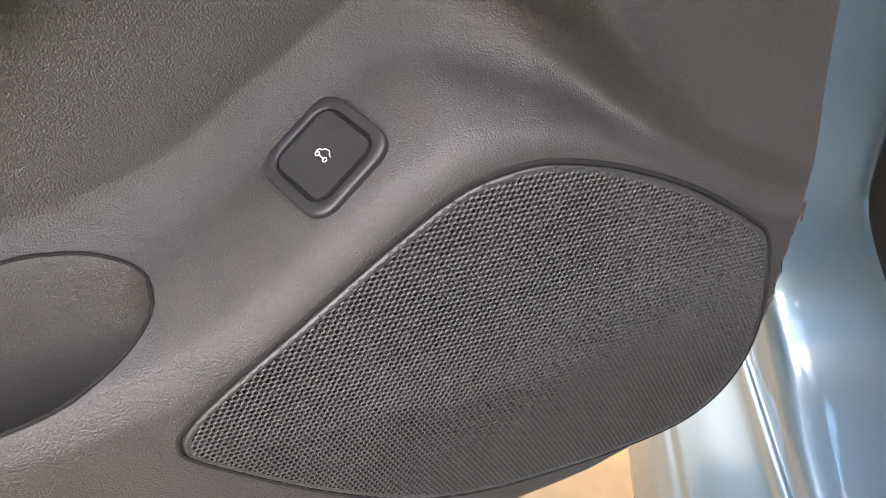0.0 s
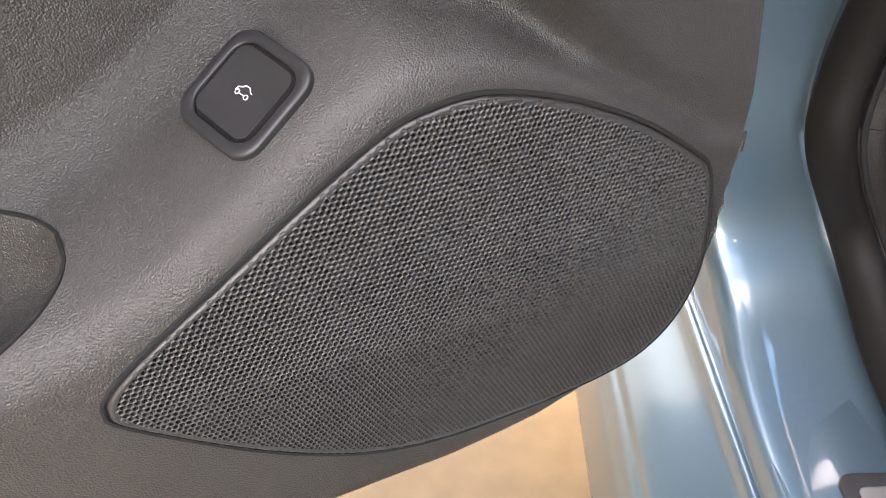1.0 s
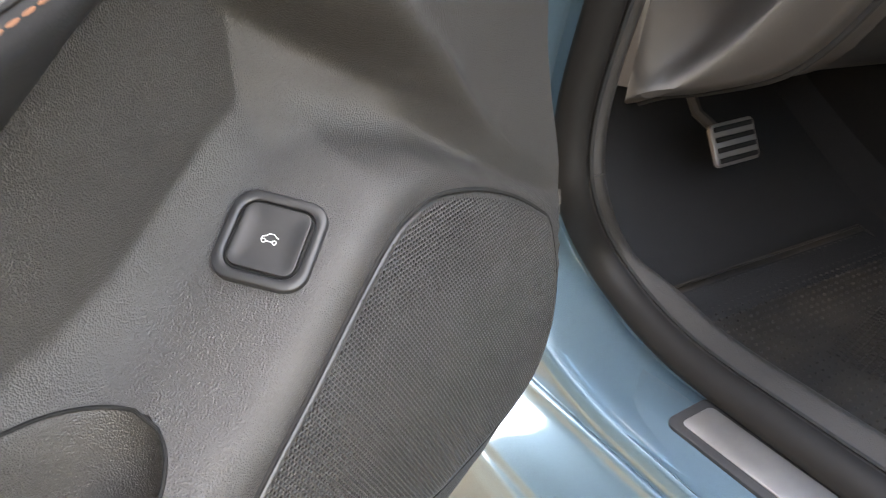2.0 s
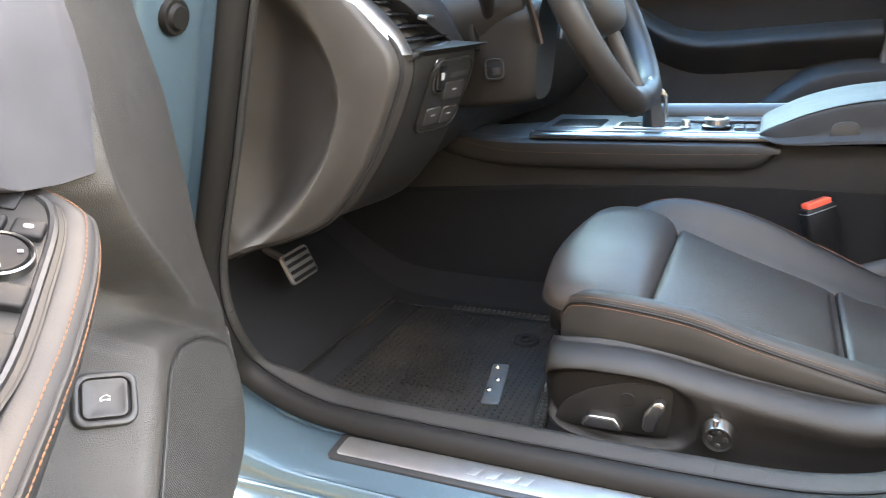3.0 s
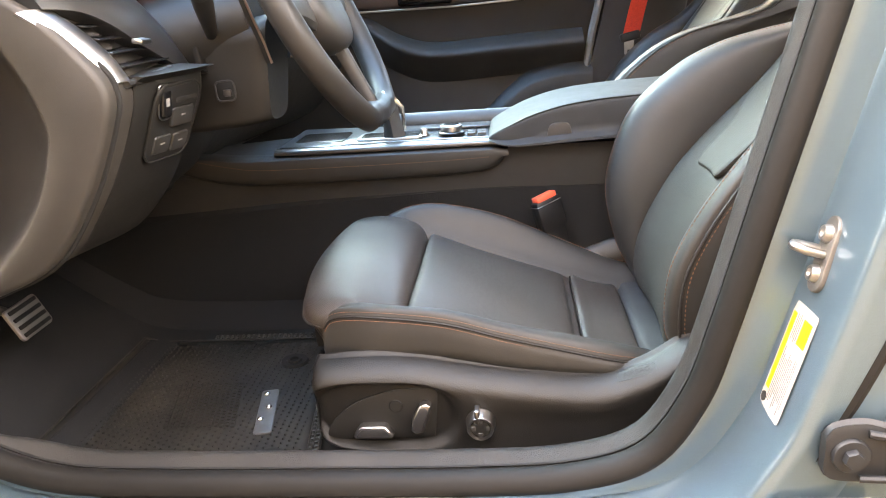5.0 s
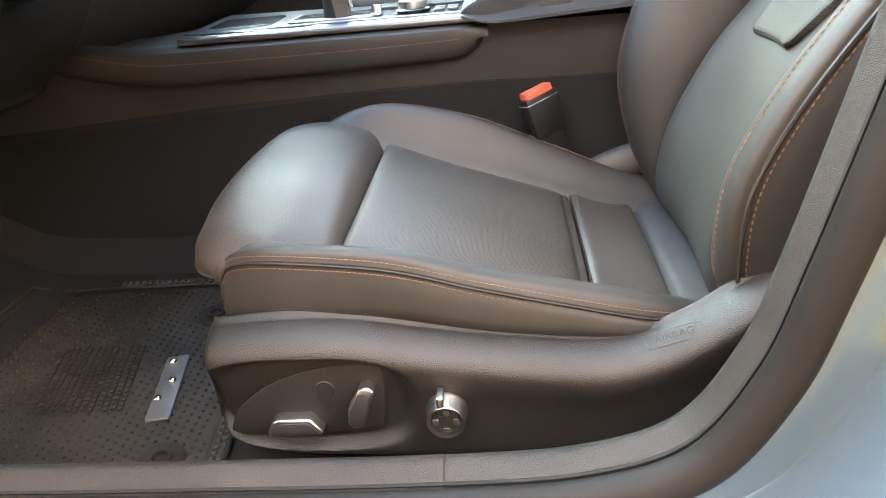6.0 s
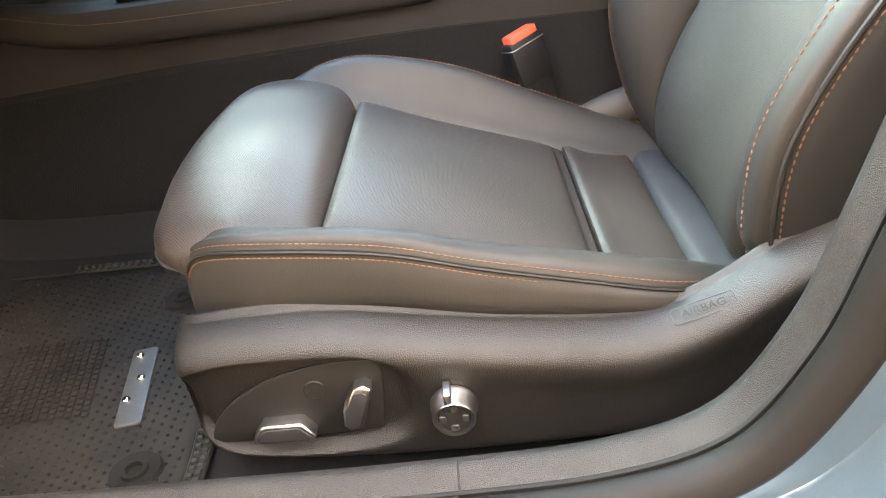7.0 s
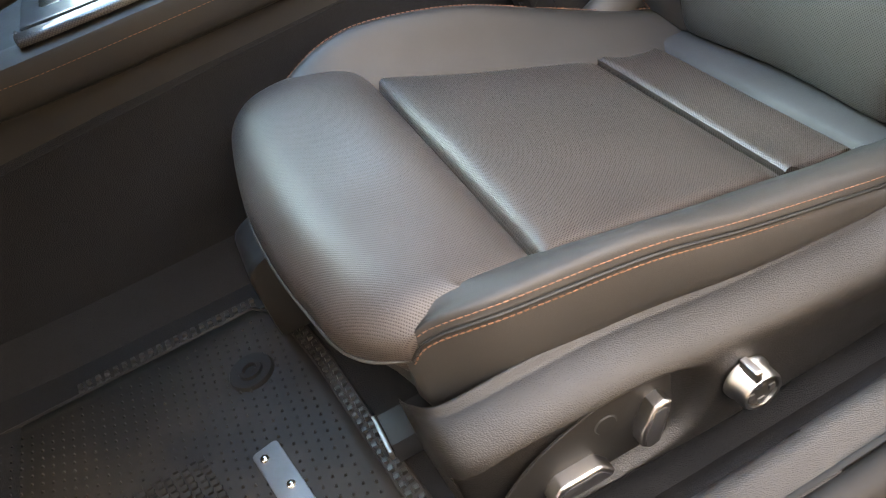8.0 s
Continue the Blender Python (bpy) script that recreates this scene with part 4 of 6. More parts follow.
    # moulded side cover
    trim = []
    for x, zt, yo, zb in ((-0.147, 0.492, 0.205, 0.46), (-0.142, 0.512, 0.235, 0.425), (-0.125, 0.521, 0.256, 0.402), (-0.07, 0.527, 0.263, 0.392), (0.0, 0.526, 0.265, 0.388), (0.08, 0.512, 0.266, 0.386), (0.16, 0.500, 0.266, 0.386),
                          (0.24, 0.494, 0.266, 0.390), (0.30, 0.510, 0.262, 0.40), (0.36, 0.543, 0.256, 0.42), (0.44, 0.58, 0.25, 0.45)):
        trim.append([s(x, yo - 0.048, zt - 0.004), s(x, yo - 0.036, zt), s(x, yo - 0.020, zt - 0.004), s(x, yo - 0.008, zt - 0.0115), s(x, yo - 0.0015, zt - 0.021), s(x, yo - 0.0015, zt - 0.034), s(x, yo - 0.006, 0.5 * (zt + zb)), s(x, yo - 0.008, zb + 0.03), s(x, yo - 0.010, zb + 0.004), s(x, yo - 0.03, zb), s(x, yo - 0.05, zb + 0.02)])
    shell = loft(trim, 14, 12, dome=0.006)
    for v in shell.verts:      # hollow round the switches
        r = (abs((v.co.x + 0.043) / 0.106) ** 3 + abs((v.co.z - 0.452) / 0.055) ** 3) ** (1 / 3)
        if abs(v.co.y - yc) > 0.235:
            v.co.y += side * 0.0125 * smooth((1.0 - r) / 0.17)
    cover = part("side_cover", shell, plastic, seat, "grained black plastic side cover")
    if controls:
        y0 = yc - side * 0.2495
        face = lambda x, z: frame_at((x, y0, z), (1, 0, 0), (0, 0, 1))
        o = face(-0.055, 0.45)
        sw_outline = spline([(-0.068, -0.024), (-0.055, -0.001), (-0.020, 0.024), (0.03, 0.040), (0.075, 0.041), (0.084, 0.036), (0.086, 0.022), (0.080, -0.024), (0.073, -0.032), (0.02, -0.033), (-0.05, -0.033), (-0.064, -0.030)], 4, True)
        plate = part("switch_plate", prism(sw_outline, 0.0025, 0.0010, o), plate_black, seat, "smooth black switch plate")
        trap = [(-0.030, -0.010), (0.030, -0.010), (0.033, -0.006), (0.022, 0.0085), (0.018, 0.010), (-0.018, 0.010), (-0.022, 0.0085), (-0.033, -0.006)]
        a = face(-0.058, 0.4325) @ Matrix.Diagonal((0.82, 0.92, 1, 1))
        k1 = part("seat_switch", prism(trap, 0.016, 0.003, a), chrome_satin, seat, "chrome-edged seat adjuster switch")
        part("switch_face", prism([(x * 0.86, y * 0.72 - 0.0008) for x, y in trap], 0.0165, 0.0008, a), button_black, k1, "black switch face")
        b = face(0.008, 0.452) @ pose(0, 0, 0, 0, 0, -12)
        bl = [(-0.010, -0.020), (-0.004, -0.024), (0.006, -0.020), (0.0105, 0.012), (0.010, 0.021), (0.004, 0.024), (-0.004, 0.020), (-0.0115, -0.004)]
        k2 = part("recline_switch", prism(bl, 0.016, 0.003, b), chrome_satin, seat, "chrome-edged backrest switch")
        part("switch_face", prism([(x * 0.76 - 0.0008, y * 0.84 - 0.0012) for x, y in bl], 0.0165, 0.0008, b), button_black, k2, "black switch face")
        part("round_button", lathe([(0.0001, 0.0035), (0.0085, 0.0035), (0.0095, 0.0025), (0.0100, 0.001), (0.0105, 0.0)], 24, face(-0.026, 0.466)), plate_black, seat, "blank round button")
        c = face(0.087, 0.447) @ pose(0, 0, 0.0140) @ Matrix.Diagonal((0.88, 0.88, 1, 1))
        kn = part("lumbar_knob", lathe([(0.0001, 0.016), (0.0155, 0.016), (0.0160, 0.019), (0.0185, 0.0195), (0.0200, 0.017), (0.0205, 0.006), (0.0220, 0.004), (0.0225, 0.0)], 40, c), chrome_satin, seat, "satin chrome lumbar knob")
        part("knob_tab", prism(rounded(0.0075, 0.022, 0.0015), 0.017, 0.002, c @ pose(-0.004, 0.019, 0.002)), chrome_satin, kn, "chrome finger tab")
        part("knob_face", lathe([(0.0001, 0.0170), (0.0146, 0.0170), (0.0152, 0.0160)], 36, c), plate_black, kn, "matt black knob face")
        for ang in range(4):
            part("knob_pad", prism(rounded(0.0075, 0.0065, 0.0015), 0.0022, 0.0008, c @ pose(0, 0, 0.0160, 0, 0, 90 * ang) @ pose(0, 0.0105, 0)), plastic_fine, kn, "black direction pad")
        # raised lettering on the shoulder of the cover
        txt = bpy.data.curves.new("airbag_text", "FONT")
        txt.body, txt.size, txt.extrude, txt.align_x, txt.align_y = "AIRBAG", 0.0092, 0.00012, "CENTER", "CENTER"
        tob = new("airbag_lettering", txt)
        tm = frame_at((0.290, yc - side * 0.2445, 0.5045), (1, 0.0, 0.30), (-0.18, 0.60, 0.60))
        bpy.context.view_layer.update()
        bmt = bmesh.new()
        bmt.from_mesh(tob.evaluated_get(bpy.context.evaluated_depsgraph_get()).to_mesh())
        bpy.data.objects.remove(tob)
        bmt.transform(tm @ pose(0, 0, 0.0010) @ Matrix.Diagonal((1.1, 0.9, 1, 1)))
        part("lettering", bmt, plate_black, cover, "embossed AIRBAG lettering", smooth=False)
        rim = [tm @ Vector((x, y, 0.0002)) for x, y in rounded(0.050, 0.0125, 0.003)]
        part("lettering_outline", tube(rim, 0.0004, 5, True), button_black, cover, "thin moulded outline")
    # backrest: the centre swells at the waist, then leans back
    def lean(z):
        return float(np.interp(z, LEAN_Z, LEAN_X)) - ahead
    rr = []
    for k, dep in ((-0.147, 0.030), (-0.142, 0.012), (-0.132, 0.003), (-0.10, 0.004), (-0.05, 0.008), (0.0, 0.010), (0.05, 0.008), (0.10, 0.004), (0.132, 0.003), (0.142, 0.012), (0.147, 0.030)):
        rr.append([s(lean(z) + d + dep, k, z) for z, d in ((0.478, 0.045), (0.4720, 0.022), (0.4715, 0.010), (0.476, 0.002), (0.490, 0.0), (0.52, 0.0), (0.56, 0.0), (0.60, 0.0), (0.64, 0.0), (0.68, 0.0), (0.72, 0.0), (0.76, 0.0), (0.82, 0.0), (0.90, 0.0), (1.0, 0.0), (1.10, 0.03))] +
                  [s(lean(1.1) + 0.10, k, 1.08), s(lean(0.8) + 0.12, k, 0.8), s(0.46, k, 0.49)])
    part("back_insert", loft(rr, 3, 3), leather_back, seat, "black perforated leather backrest centre")
    ch = []
    for k in (-1, -0.97, -0.92, -0.5, 0, 0.5, 0.92, 0.97, 1):
        hw = lambda z: float(np.interp(z, [0.706, 0.710, 0.724, 0.765, 0.785, 0.805, 0.84, 1.1], [0.048, 0.056, 0.062, 0.068, 0.092, 0.115, 0.126, 0.126]))
        ch.append([s(lean(z) + 0.006 + 0.004 * (1 - k * k) - (0.0105 if abs(k) < 0.95 else 0.0) * e, k * hw(z), z) for z, e in ((0.7060, 0.0), (0.7075, 0.7), (0.713, 1.0), (0.735, 1.0), (0.765, 1.0), (0.785, 1.0), (0.81, 1.0), (0.86, 1), (0.97, 0.9), (1.07, 0.6))] + [s(lean(1.05) + 0.05, k * 0.13, 1.05), s(lean(0.73) + 0.04, k * 0.05, 0.73)])
    part("back_chevron", loft(ch, 4, 3), leather_back, seat, "raised leather shoulder panel with a tongue")
    part("seat_badge", prism([(-0.016, 0.004), (-0.006, 0.004), (0.0, -0.002), (0.012, 0.004), (0.016, 0.004), (0.002, -0.006), (-0.004, -0.006)], 0.0012, 0.0004,
                             frame_at(s(lean(0.80) - 0.0062, 0.0, 0.80), (0, side * 1.0, 0), (0.62, 0, 0.78)) if side > 0 else frame_at(s(lean(0.80) - 0.0062, 0.0, 0.80), (0, 1, 0), (-0.62, 0, -0.78))), chrome_satin, seat, "small plain silver badge")

    def back_bolster(sign, data, lab):
        rr, seam, seam2 = [], [], []
        for z, yi, yo, xf, xo in data:
            xf, xo = lean(z) + (xf - lean(z)) * wings, lean(z) + (xo - lean(z)) * wings
            xi = max(lean(z) + 0.014, xf + 0.012)
            d, wd = xi - xf, yo - yi
            rr.append([s(xi + 0.03, sign * (yi + 0.004), z), s(xi, sign * yi, z), s(xi - 0.30 * d, sign * (yi + 0.015 * wd), z), s(xi - 0.68 * d, sign * (yi + 0.16 * wd), z), s(xi - 0.93 * d, sign * (yi + 0.42 * wd), z), s(xf, sign * (yi + 0.74 * wd), z), s(xf + 0.004, sign * (yo - 0.004), z), s(xf + 0.018, sign * yo, z),
                       s(xo, sign * (yo + 0.004), z), s(xo + 0.08, sign * (yo - 0.002), z + 0.01), s(xi + 0.12, sign * (yo - 0.04), z + 0.01)])
            seam.append(s(xf - 0.0005, sign * (yi + 0.66 * (yo - yi)), z))
            seam2.append(s(xf + 0.021, sign * (yo + 0.0015), z))
        if sign == 1:
            sk = []
            for q, g in ((0.494, 0.0), (0.497, 0.002), (0.505, 0.002), (0.514, 0.002), (0.518, 0.0015), (0.521, -0.001)):
                yi, yo, xf, xo = [float(np.interp(q, [d[0] for d in data], [d[c] for d in data])) for c in (1, 2, 3, 4)]
                sk.append([s(xf - g + 0.010, yi + 0.45 * (yo - yi), q), s(xf - g, yi + 0.8 * (yo - yi), q), s(xf - g + 0.003, yo - 0.004 + g, q), s(xf + 0.018, yo + g + 0.001, q), s(xo, yo + 0.004 + g, q), s(xo + 0.06, yo + g, q), s(xo + 0.05, yo - 0.05, q)])
            part("bolster_skirt", loft(sk, 3, 4), plate_black, seat, "black elastic skirt under the bolster")
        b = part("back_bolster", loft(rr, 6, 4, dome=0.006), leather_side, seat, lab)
        part("stitching", stitches(spline(seam, 12), 0.0040, 0.0026, 0.0008), thread_dim, b, "faded thread stitches")
        part("stitching", stitches(spline(seam2, 12), 0.0040, 0.0026, 0.0008), thread_dim, b, "copper thread stitches")
        part("piping", tube(spline([(p[0] - 0.007, p[1], p[2]) for p in seam2], 8), 0.0020, 6), leather_side, b, "rolled seam")
        return b
    back_bolster(1, [(0.470, 0.150, 0.200, 0.362, 0.41), (0.510, 0.150, 0.208, 0.346, 0.40), (0.545, 0.150, 0.216, 0.334, 0.39), (0.62, 0.150, 0.222, 0.337, 0.39), (0.69, 0.150, 0.225, 0.366, 0.41), (0.76, 0.152, 0.225, 0.412, 0.46), (0.81, 0.155, 0.222, 0.455, 0.50), (0.855, 0.158, 0.22, 0.51, 0.55), (0.90, 0.16, 0.215, 0.585, 0.62), (0.98, 0.16, 0.20, 0.66, 0.70), (1.06, 0.155, 0.18, 0.72, 0.75)],
                 "black leather backrest bolster with copper stitching")
    back_bolster(-1, [(0.445, 0.145, 0.20, 0.365, 0.41), (0.480, 0.145, 0.21, 0.348, 0.40), (0.54, 0.145, 0.222, 0.322, 0.38), (0.63, 0.145, 0.228, 0.306, 0.37), (0.71, 0.148, 0.23, 0.322, 0.39), (0.78, 0.15, 0.228, 0.357, 0.43), (0.84, 0.150, 0.226, 0.425, 0.49), (0.873, 0.148, 0.224, 0.492, 0.56), (0.890, 0.146, 0.220, 0.560, 0.61), (0.902, 0.144, 0.214, 0.620, 0.65), (0.925, 0.142, 0.205, 0.675, 0.70), (1.0, 0.14, 0.19, 0.74, 0.76)],
                 "black leather backrest bolster")
    return seat


# ---- dashboard, wheel, console ----
CAP = spline([(-0.60, 0.628), (-0.559, 0.645), (-0.499, 0.663), (-0.42, 0.700), (-0.354, 0.781), (-0.309, 0.868), (-0.302, 0.905), (-0.318, 0.935), (-0.367, 0.990), (-0.44, 1.035), (-0.50, 1.06)], 5)


CAP_Z = [0.645, 0.663, 0.700, 0.781, 0.868, 0.905, 0.935]
CAP_X = [-0.559, -0.499, -0.42, -0.354, -0.309, -0.302, -0.318]


def build_dashboard():
    dash = thing("dashboard", (-0.45, 0.8, 0.65), "black moulded dashboard with side vents and a digital cluster", "dashboard")
    prof = [(x, z) for x, z in CAP] + [(-0.70, 1.07), (-0.955, 1.05), (-0.955, 0.72), (-0.70, 0.62)]
    body = []
    for y, k in ((0.222, 0.002), (0.30, 0.012), (0.60, 0.03), (1.0, 0.03), (1.36, 0.012), (1.50, 0.0)):
        body.append([(x - k * (1 + 7 * max(0.0, 0.88 - z) * (x > -0.58)), y, z) for x, z in prof])
    part("dash_body", sheet(body, False, True, True), plastic_dash, dash, "black grained dashboard body", angle=60)
    # end cap beside the door
    cap_rows = []
    outline = np.concatenate([CAP, [(-0.515, 0.98), (-0.545, 0.85), (-0.575, 0.75), (-0.597, 0.65)]])
    outline = even(np.vstack([outline, outline[:1]]), 97)[:-1]
    cen = np.array((-0.475, 0.83))
    rec = spline([(-0.572, 0.655), (-0.50, 0.690), (-0.43, 0.760), (-0.390, 0.835), (-0.386, 0.885), (-0.42, 0.965), (-0.475, 1.005), (-0.515, 0.975), (-0.548, 0.85), (-0.575, 0.75)], 6, True)
    ang = lambda p: math.atan2(p[1] - cen[1], p[0] - cen[0])
    ra = np.array([ang(p) for p in rec])
    order = np.argsort(ra)
    ra, rd = ra[order], np.linalg.norm(rec - cen, axis=1)[order]
    inner = np.array([cen + (p - cen) / np.linalg.norm(p - cen) * np.interp(ang(p), ra, rd, period=2 * math.pi) for p in outline])
    for k, y in ((1.0, 0.235), (1.0, 0.160), (0.985, 0.154), (0.955, 0.1515)):
        cap_rows.append([(cen[0] + (x - cen[0]) * k, y, cen[1] + (z - cen[1]) * k) for x, z in outline])
    for k, y in ((1.06, 0.1525), (1.02, 0.1545), (0.97, 0.161), (0.91, 0.172), (0.83, 0.186), (0.74, 0.198), (0.62, 0.206), (0.4, 0.2095), (0.05, 0.2105)):
        cap_rows.append([(cen[0] + (x - cen[0]) * k, y, cen[1] + (z - cen[1]) * k) for x, z in inner])
    part("end_cap", sheet(cap_rows, False, True, True), plastic_cap, dash, "brown-grey moulded end cap with a hollow", angle=50)
    part("cap_joint", tube([(x, 0.176, z) for x, z in CAP], 0.0042, 8), dark_void, dash)
    # air vent facing the driver
    y0, y1 = 0.200, 0.415
    vent = part("air_vent", loft([[(-0.312 - k, y, 0.905), (-0.322 - k, y, 0.915), (-0.342 - k, y, 0.95), (-0.366 - k, y, 0.983), (-0.372 - k, y, 0.985), (-0.40, y, 0.95), (-0.36, y, 0.905)] for y, k in ((y0, 0), (0.3, 0.008), (y1, 0.02))], 3, 2), gloss_black, dash, "black air vent")
    for z, dx, ye in ((0.928, -0.306, 0.385), (0.944, -0.315, 0.35), (0.960, -0.327, 0.315), (0.975, -0.340, 0.28)):
        part("slat", box((0.020, ye - y0, 0.0022), 0.0008, pose(dx - 0.008, 0.5 * (y0 + ye), z, 0, 12, 3)), gloss_black, vent, "black vent slat")
    part("vent_knob", box((0.014, 0.030, 0.006), 0.002, pose(-0.306, 0.268, 0.952, 0, 12, 3)), chrome_satin, vent, "satin vent tab")
    brow = []
    for (xo, yo, zo), (xi, yi, zi) in (((-0.415, 0.165, 1.045), (-0.366, 0.166, 0.994)), ((-0.392, 0.215, 1.048), (-0.345, 0.205, 0.988)), ((-0.370, 0.270, 1.044), (-0.332, 0.245, 0.970)), ((-0.352, 0.325, 1.018), (-0.320, 0.290, 0.942)),
                                       ((-0.336, 0.372, 0.975), (-0.312, 0.345, 0.916)), ((-0.324, 0.402, 0.928), (-0.312, 0.385, 0.902)), ((-0.322, 0.412, 0.900), (-0.318, 0.402, 0.894))):
        f = lambda t, out: (xo + (xi - xo) * t + out, yo + (yi - yo) * t - 0.3 * out, zo + (zi - zo) * t)
        brow.append([(xo - 0.05, yo, zo - 0.01), f(0.0, 0.0), f(0.25, 0.010), f(0.6, 0.014), f(0.9, 0.009), f(1.0, 0.0), (xi - 0.05, yi, zi)])
    part("vent_brow", loft(brow, 6, 4), satin_dark, vent, "satin dark brow sweeping over the vent")
    part("vent_trim", loft([[(x, y, z), (x + 0.007, y - 0.004, z + 0.002), (x + 0.006, y - 0.015, z + 0.003), (x - 0.003, y - 0.030, z + 0.003), (x - 0.016, y - 0.036, z + 0.000), (x - 0.016, y, z)] for x, y, z in ((-0.368, 0.185, 0.992), (-0.345, 0.192, 0.972), (-0.318, 0.200, 0.940), (-0.302, 0.205, 0.908))], 5, 3),
         chrome_satin, vent, "satin silver vent trim")
    part("vent_lower_trim", tube([(-0.298, 0.195, 0.907), (-0.297, 0.25, 0.910), (-0.296, 0.31, 0.915)], 0.0045, 8), chrome_satin, vent, "satin silver lower edge")
    # lower panel that swings back towards the steering column, with the light switches
    def low_x(y, z):
        return float(np.interp(z, CAP_Z, CAP_X)) + 0.004 + 0.20 * (min(y, 0.36) - 0.215)
    lower = []
    for y, d in ((0.212, 0.002), (0.216, 0.0), (0.26, 0.0), (0.335, 0.0), (0.362, 0.010), (0.40, 0.05), (0.56, 0.07), (0.66, 0.07)):
        lower.append([(low_x(y, z) - d, y, z) for z in (0.915, 0.905, 0.87, 0.82, 0.77, 0.72, 0.685)] + [(low_x(y, 0.66) - 0.03, y, 0.668), (-0.60, y, 0.66), (-0.60, y, 0.915)])
    part("lower_panel", loft(lower, 4, 3), plate_black, dash, "black moulded lower driver panel")

    def on_low(y, z, lift=0.0):
        q = Vector((low_x(y, z) + lift, y, z))
        return frame_at(q, (0.20, 1, 0), (low_x(y, z + 0.02) - low_x(y, z), 0, 0.02))
    hole = rounded(0.092, 0.104, 0.020, 6)
    sp = part("switch_panel", prism(hole, 0.003, 0.0012, on_low(0.292, 0.850, 0.000)), plate_black, dash, "black light switch panel")
    part("panel_surround", tube([on_low(0.292, 0.850, 0.0) @ Vector((x, y, 0.002)) for x, y in rounded(0.096, 0.108, 0.022, 6)], 0.0014, 8, True), plate_black, sp, "raised edge round the switches")
    dial = part("light_dial", prism(rounded(0.020, 0.040, 0.006), 0.009, 0.003, on_low(0.264, 0.878)), gloss_black, sp, "black dimmer wheel")
    part("dial_mark", box((0.007, 0.010, 0.0006), 0, on_low(0.264, 0.878) @ pose(0, 0, 0.0092)), grey_print, dial)
    part("dial_surround", tube([on_low(0.264, 0.878) @ Vector((x, y, 0.004)) for x, y in rounded(0.024, 0.044, 0.008)], 0.0012, 6, True), chrome_satin, dial, "thin silver surround")
    for yy, zz, w, h in ((0.308, 0.884, 0.046, 0.022), (0.306, 0.856, 0.046, 0.026), (0.278, 0.824, 0.034, 0.026), (0.316, 0.822, 0.034, 0.026)):
        key = part("dash_key", prism(rounded(w, h, 0.004), 0.006, 0.002, on_low(yy, zz)), plastic_fine, sp, "black switch key")
        part("key_mark", box((0.009, 0.0022, 0.0006), 0, on_low(yy, zz) @ pose(0, 0.002, 0.0063)), grey_print, key)
    # cover under the column, with its small square hook
    cover = []
    for x, r, zc in ((-0.43, 0.050, 0.905), (-0.34, 0.058, 0.902), (-0.26, 0.060, 0.906), (-0.215, 0.058, 0.912), (-0.200, 0.050, 0.916)):
        cover.append([(x + 0.10 * (zc + b - 0.9), 0.465 + a, zc + b) for a, b in ((-r, 0.045), (-r - 0.003, 0.0), (-r + 0.004, -0.070), (-r + 0.022, -0.092), (r - 0.022, -0.092), (r - 0.004, -0.070), (r + 0.003, 0.0), (r, 0.045), (0.0, 0.060))])
    cov = part("column_cover", loft(cover, 4, 4), plate_black, dash, "black steering column cover")
    hk = frame_at((-0.262, 0.4035, 0.872), (1, 0, 0.05), (-0.1, 0, 1))
    # no hollow here: a black square paints the recess's shade
    part("hook_recess_shade", prism(rounded(0.026, 0.026, 0.006), 0.003, 0.001, hk), dark_void, cov, "raised black square standing for a shaded recess")
    part("hook_rim", tube([hk @ Vector((x, y, 0.003)) for x, y in rounded(0.028, 0.028, 0.007)], 0.0014, 6, True), plastic_fine, cov, "thin moulded rim")
    part("hook_tab", box((0.012, 0.010, 0.006), 0.002, hk @ pose(0.003, -0.003, 0.004)), plastic_fine, cov, "small tab")
    # corner vent on top of the dash
    cv = part("corner_vent", prism(spline([(-0.055, -0.022), (0.045, -0.020), (0.066, -0.006), (0.060, 0.012), (-0.05, 0.016)], 4, True), 0.004, 0.0015, frame_at((-0.475, 0.215, 1.046), (1, 0.12, -0.10), (-0.1, 1, 0.05))), satin_dark, dash, "satin grey corner vent surround")
    for k in range(5):
        part("corner_slat", box((0.075, 0.0016, 0.003), 0.0004, frame_at((-0.478, 0.204 + 0.0055 * k, 1.0505), (1, 0.12, -0.10), (-0.1, 1, 0.05))), dark_void, cv)
    # hood over the cluster, and the screen
    scr = part("cluster_screen", box((0.012, 0.36, 0.16), 0.004, pose(-0.385, 0.57, 1.01, 0, -20, 0)), screen_glass, dash, "dark instrument screen with red figures")
    part("screen_edge", tube([(-0.385, 0.40, 1.075), (-0.362, 0.445, 1.01), (-0.345, 0.50, 0.945)], 0.0025, 8), chrome_satin, scr, "thin silver screen edge")
    for yy, zz, w in ((0.47, 1.050, 0.05), (0.475, 1.035, 0.045), (0.48, 1.022, 0.05), (0.60, 1.04, 0.06)):
        part("screen_figure", box((0.001, w, 0.004), 0, pose(-0.3785 + (1.01 - zz) * 0.36, yy, zz, 0, -20, 0)), red_glow if yy < 0.5 else grey_print, scr)
    hood = [[(-0.345 - k, y, 1.088 - d), (-0.325 - k, y, 1.096 - d), (-0.335 - k, y, 1.110 - d), (-0.43, y, 1.125 - d), (-0.58, y, 1.115 - d), (-0.60, y, 1.04)] for y, k, d in ((0.395, 0.04, 0.05), (0.42, 0.015, 0.012), (0.48, 0.0, 0.0), (0.60, 0.0, 0.0), (0.72, 0.010, 0.008), (0.765, 0.04, 0.05))]
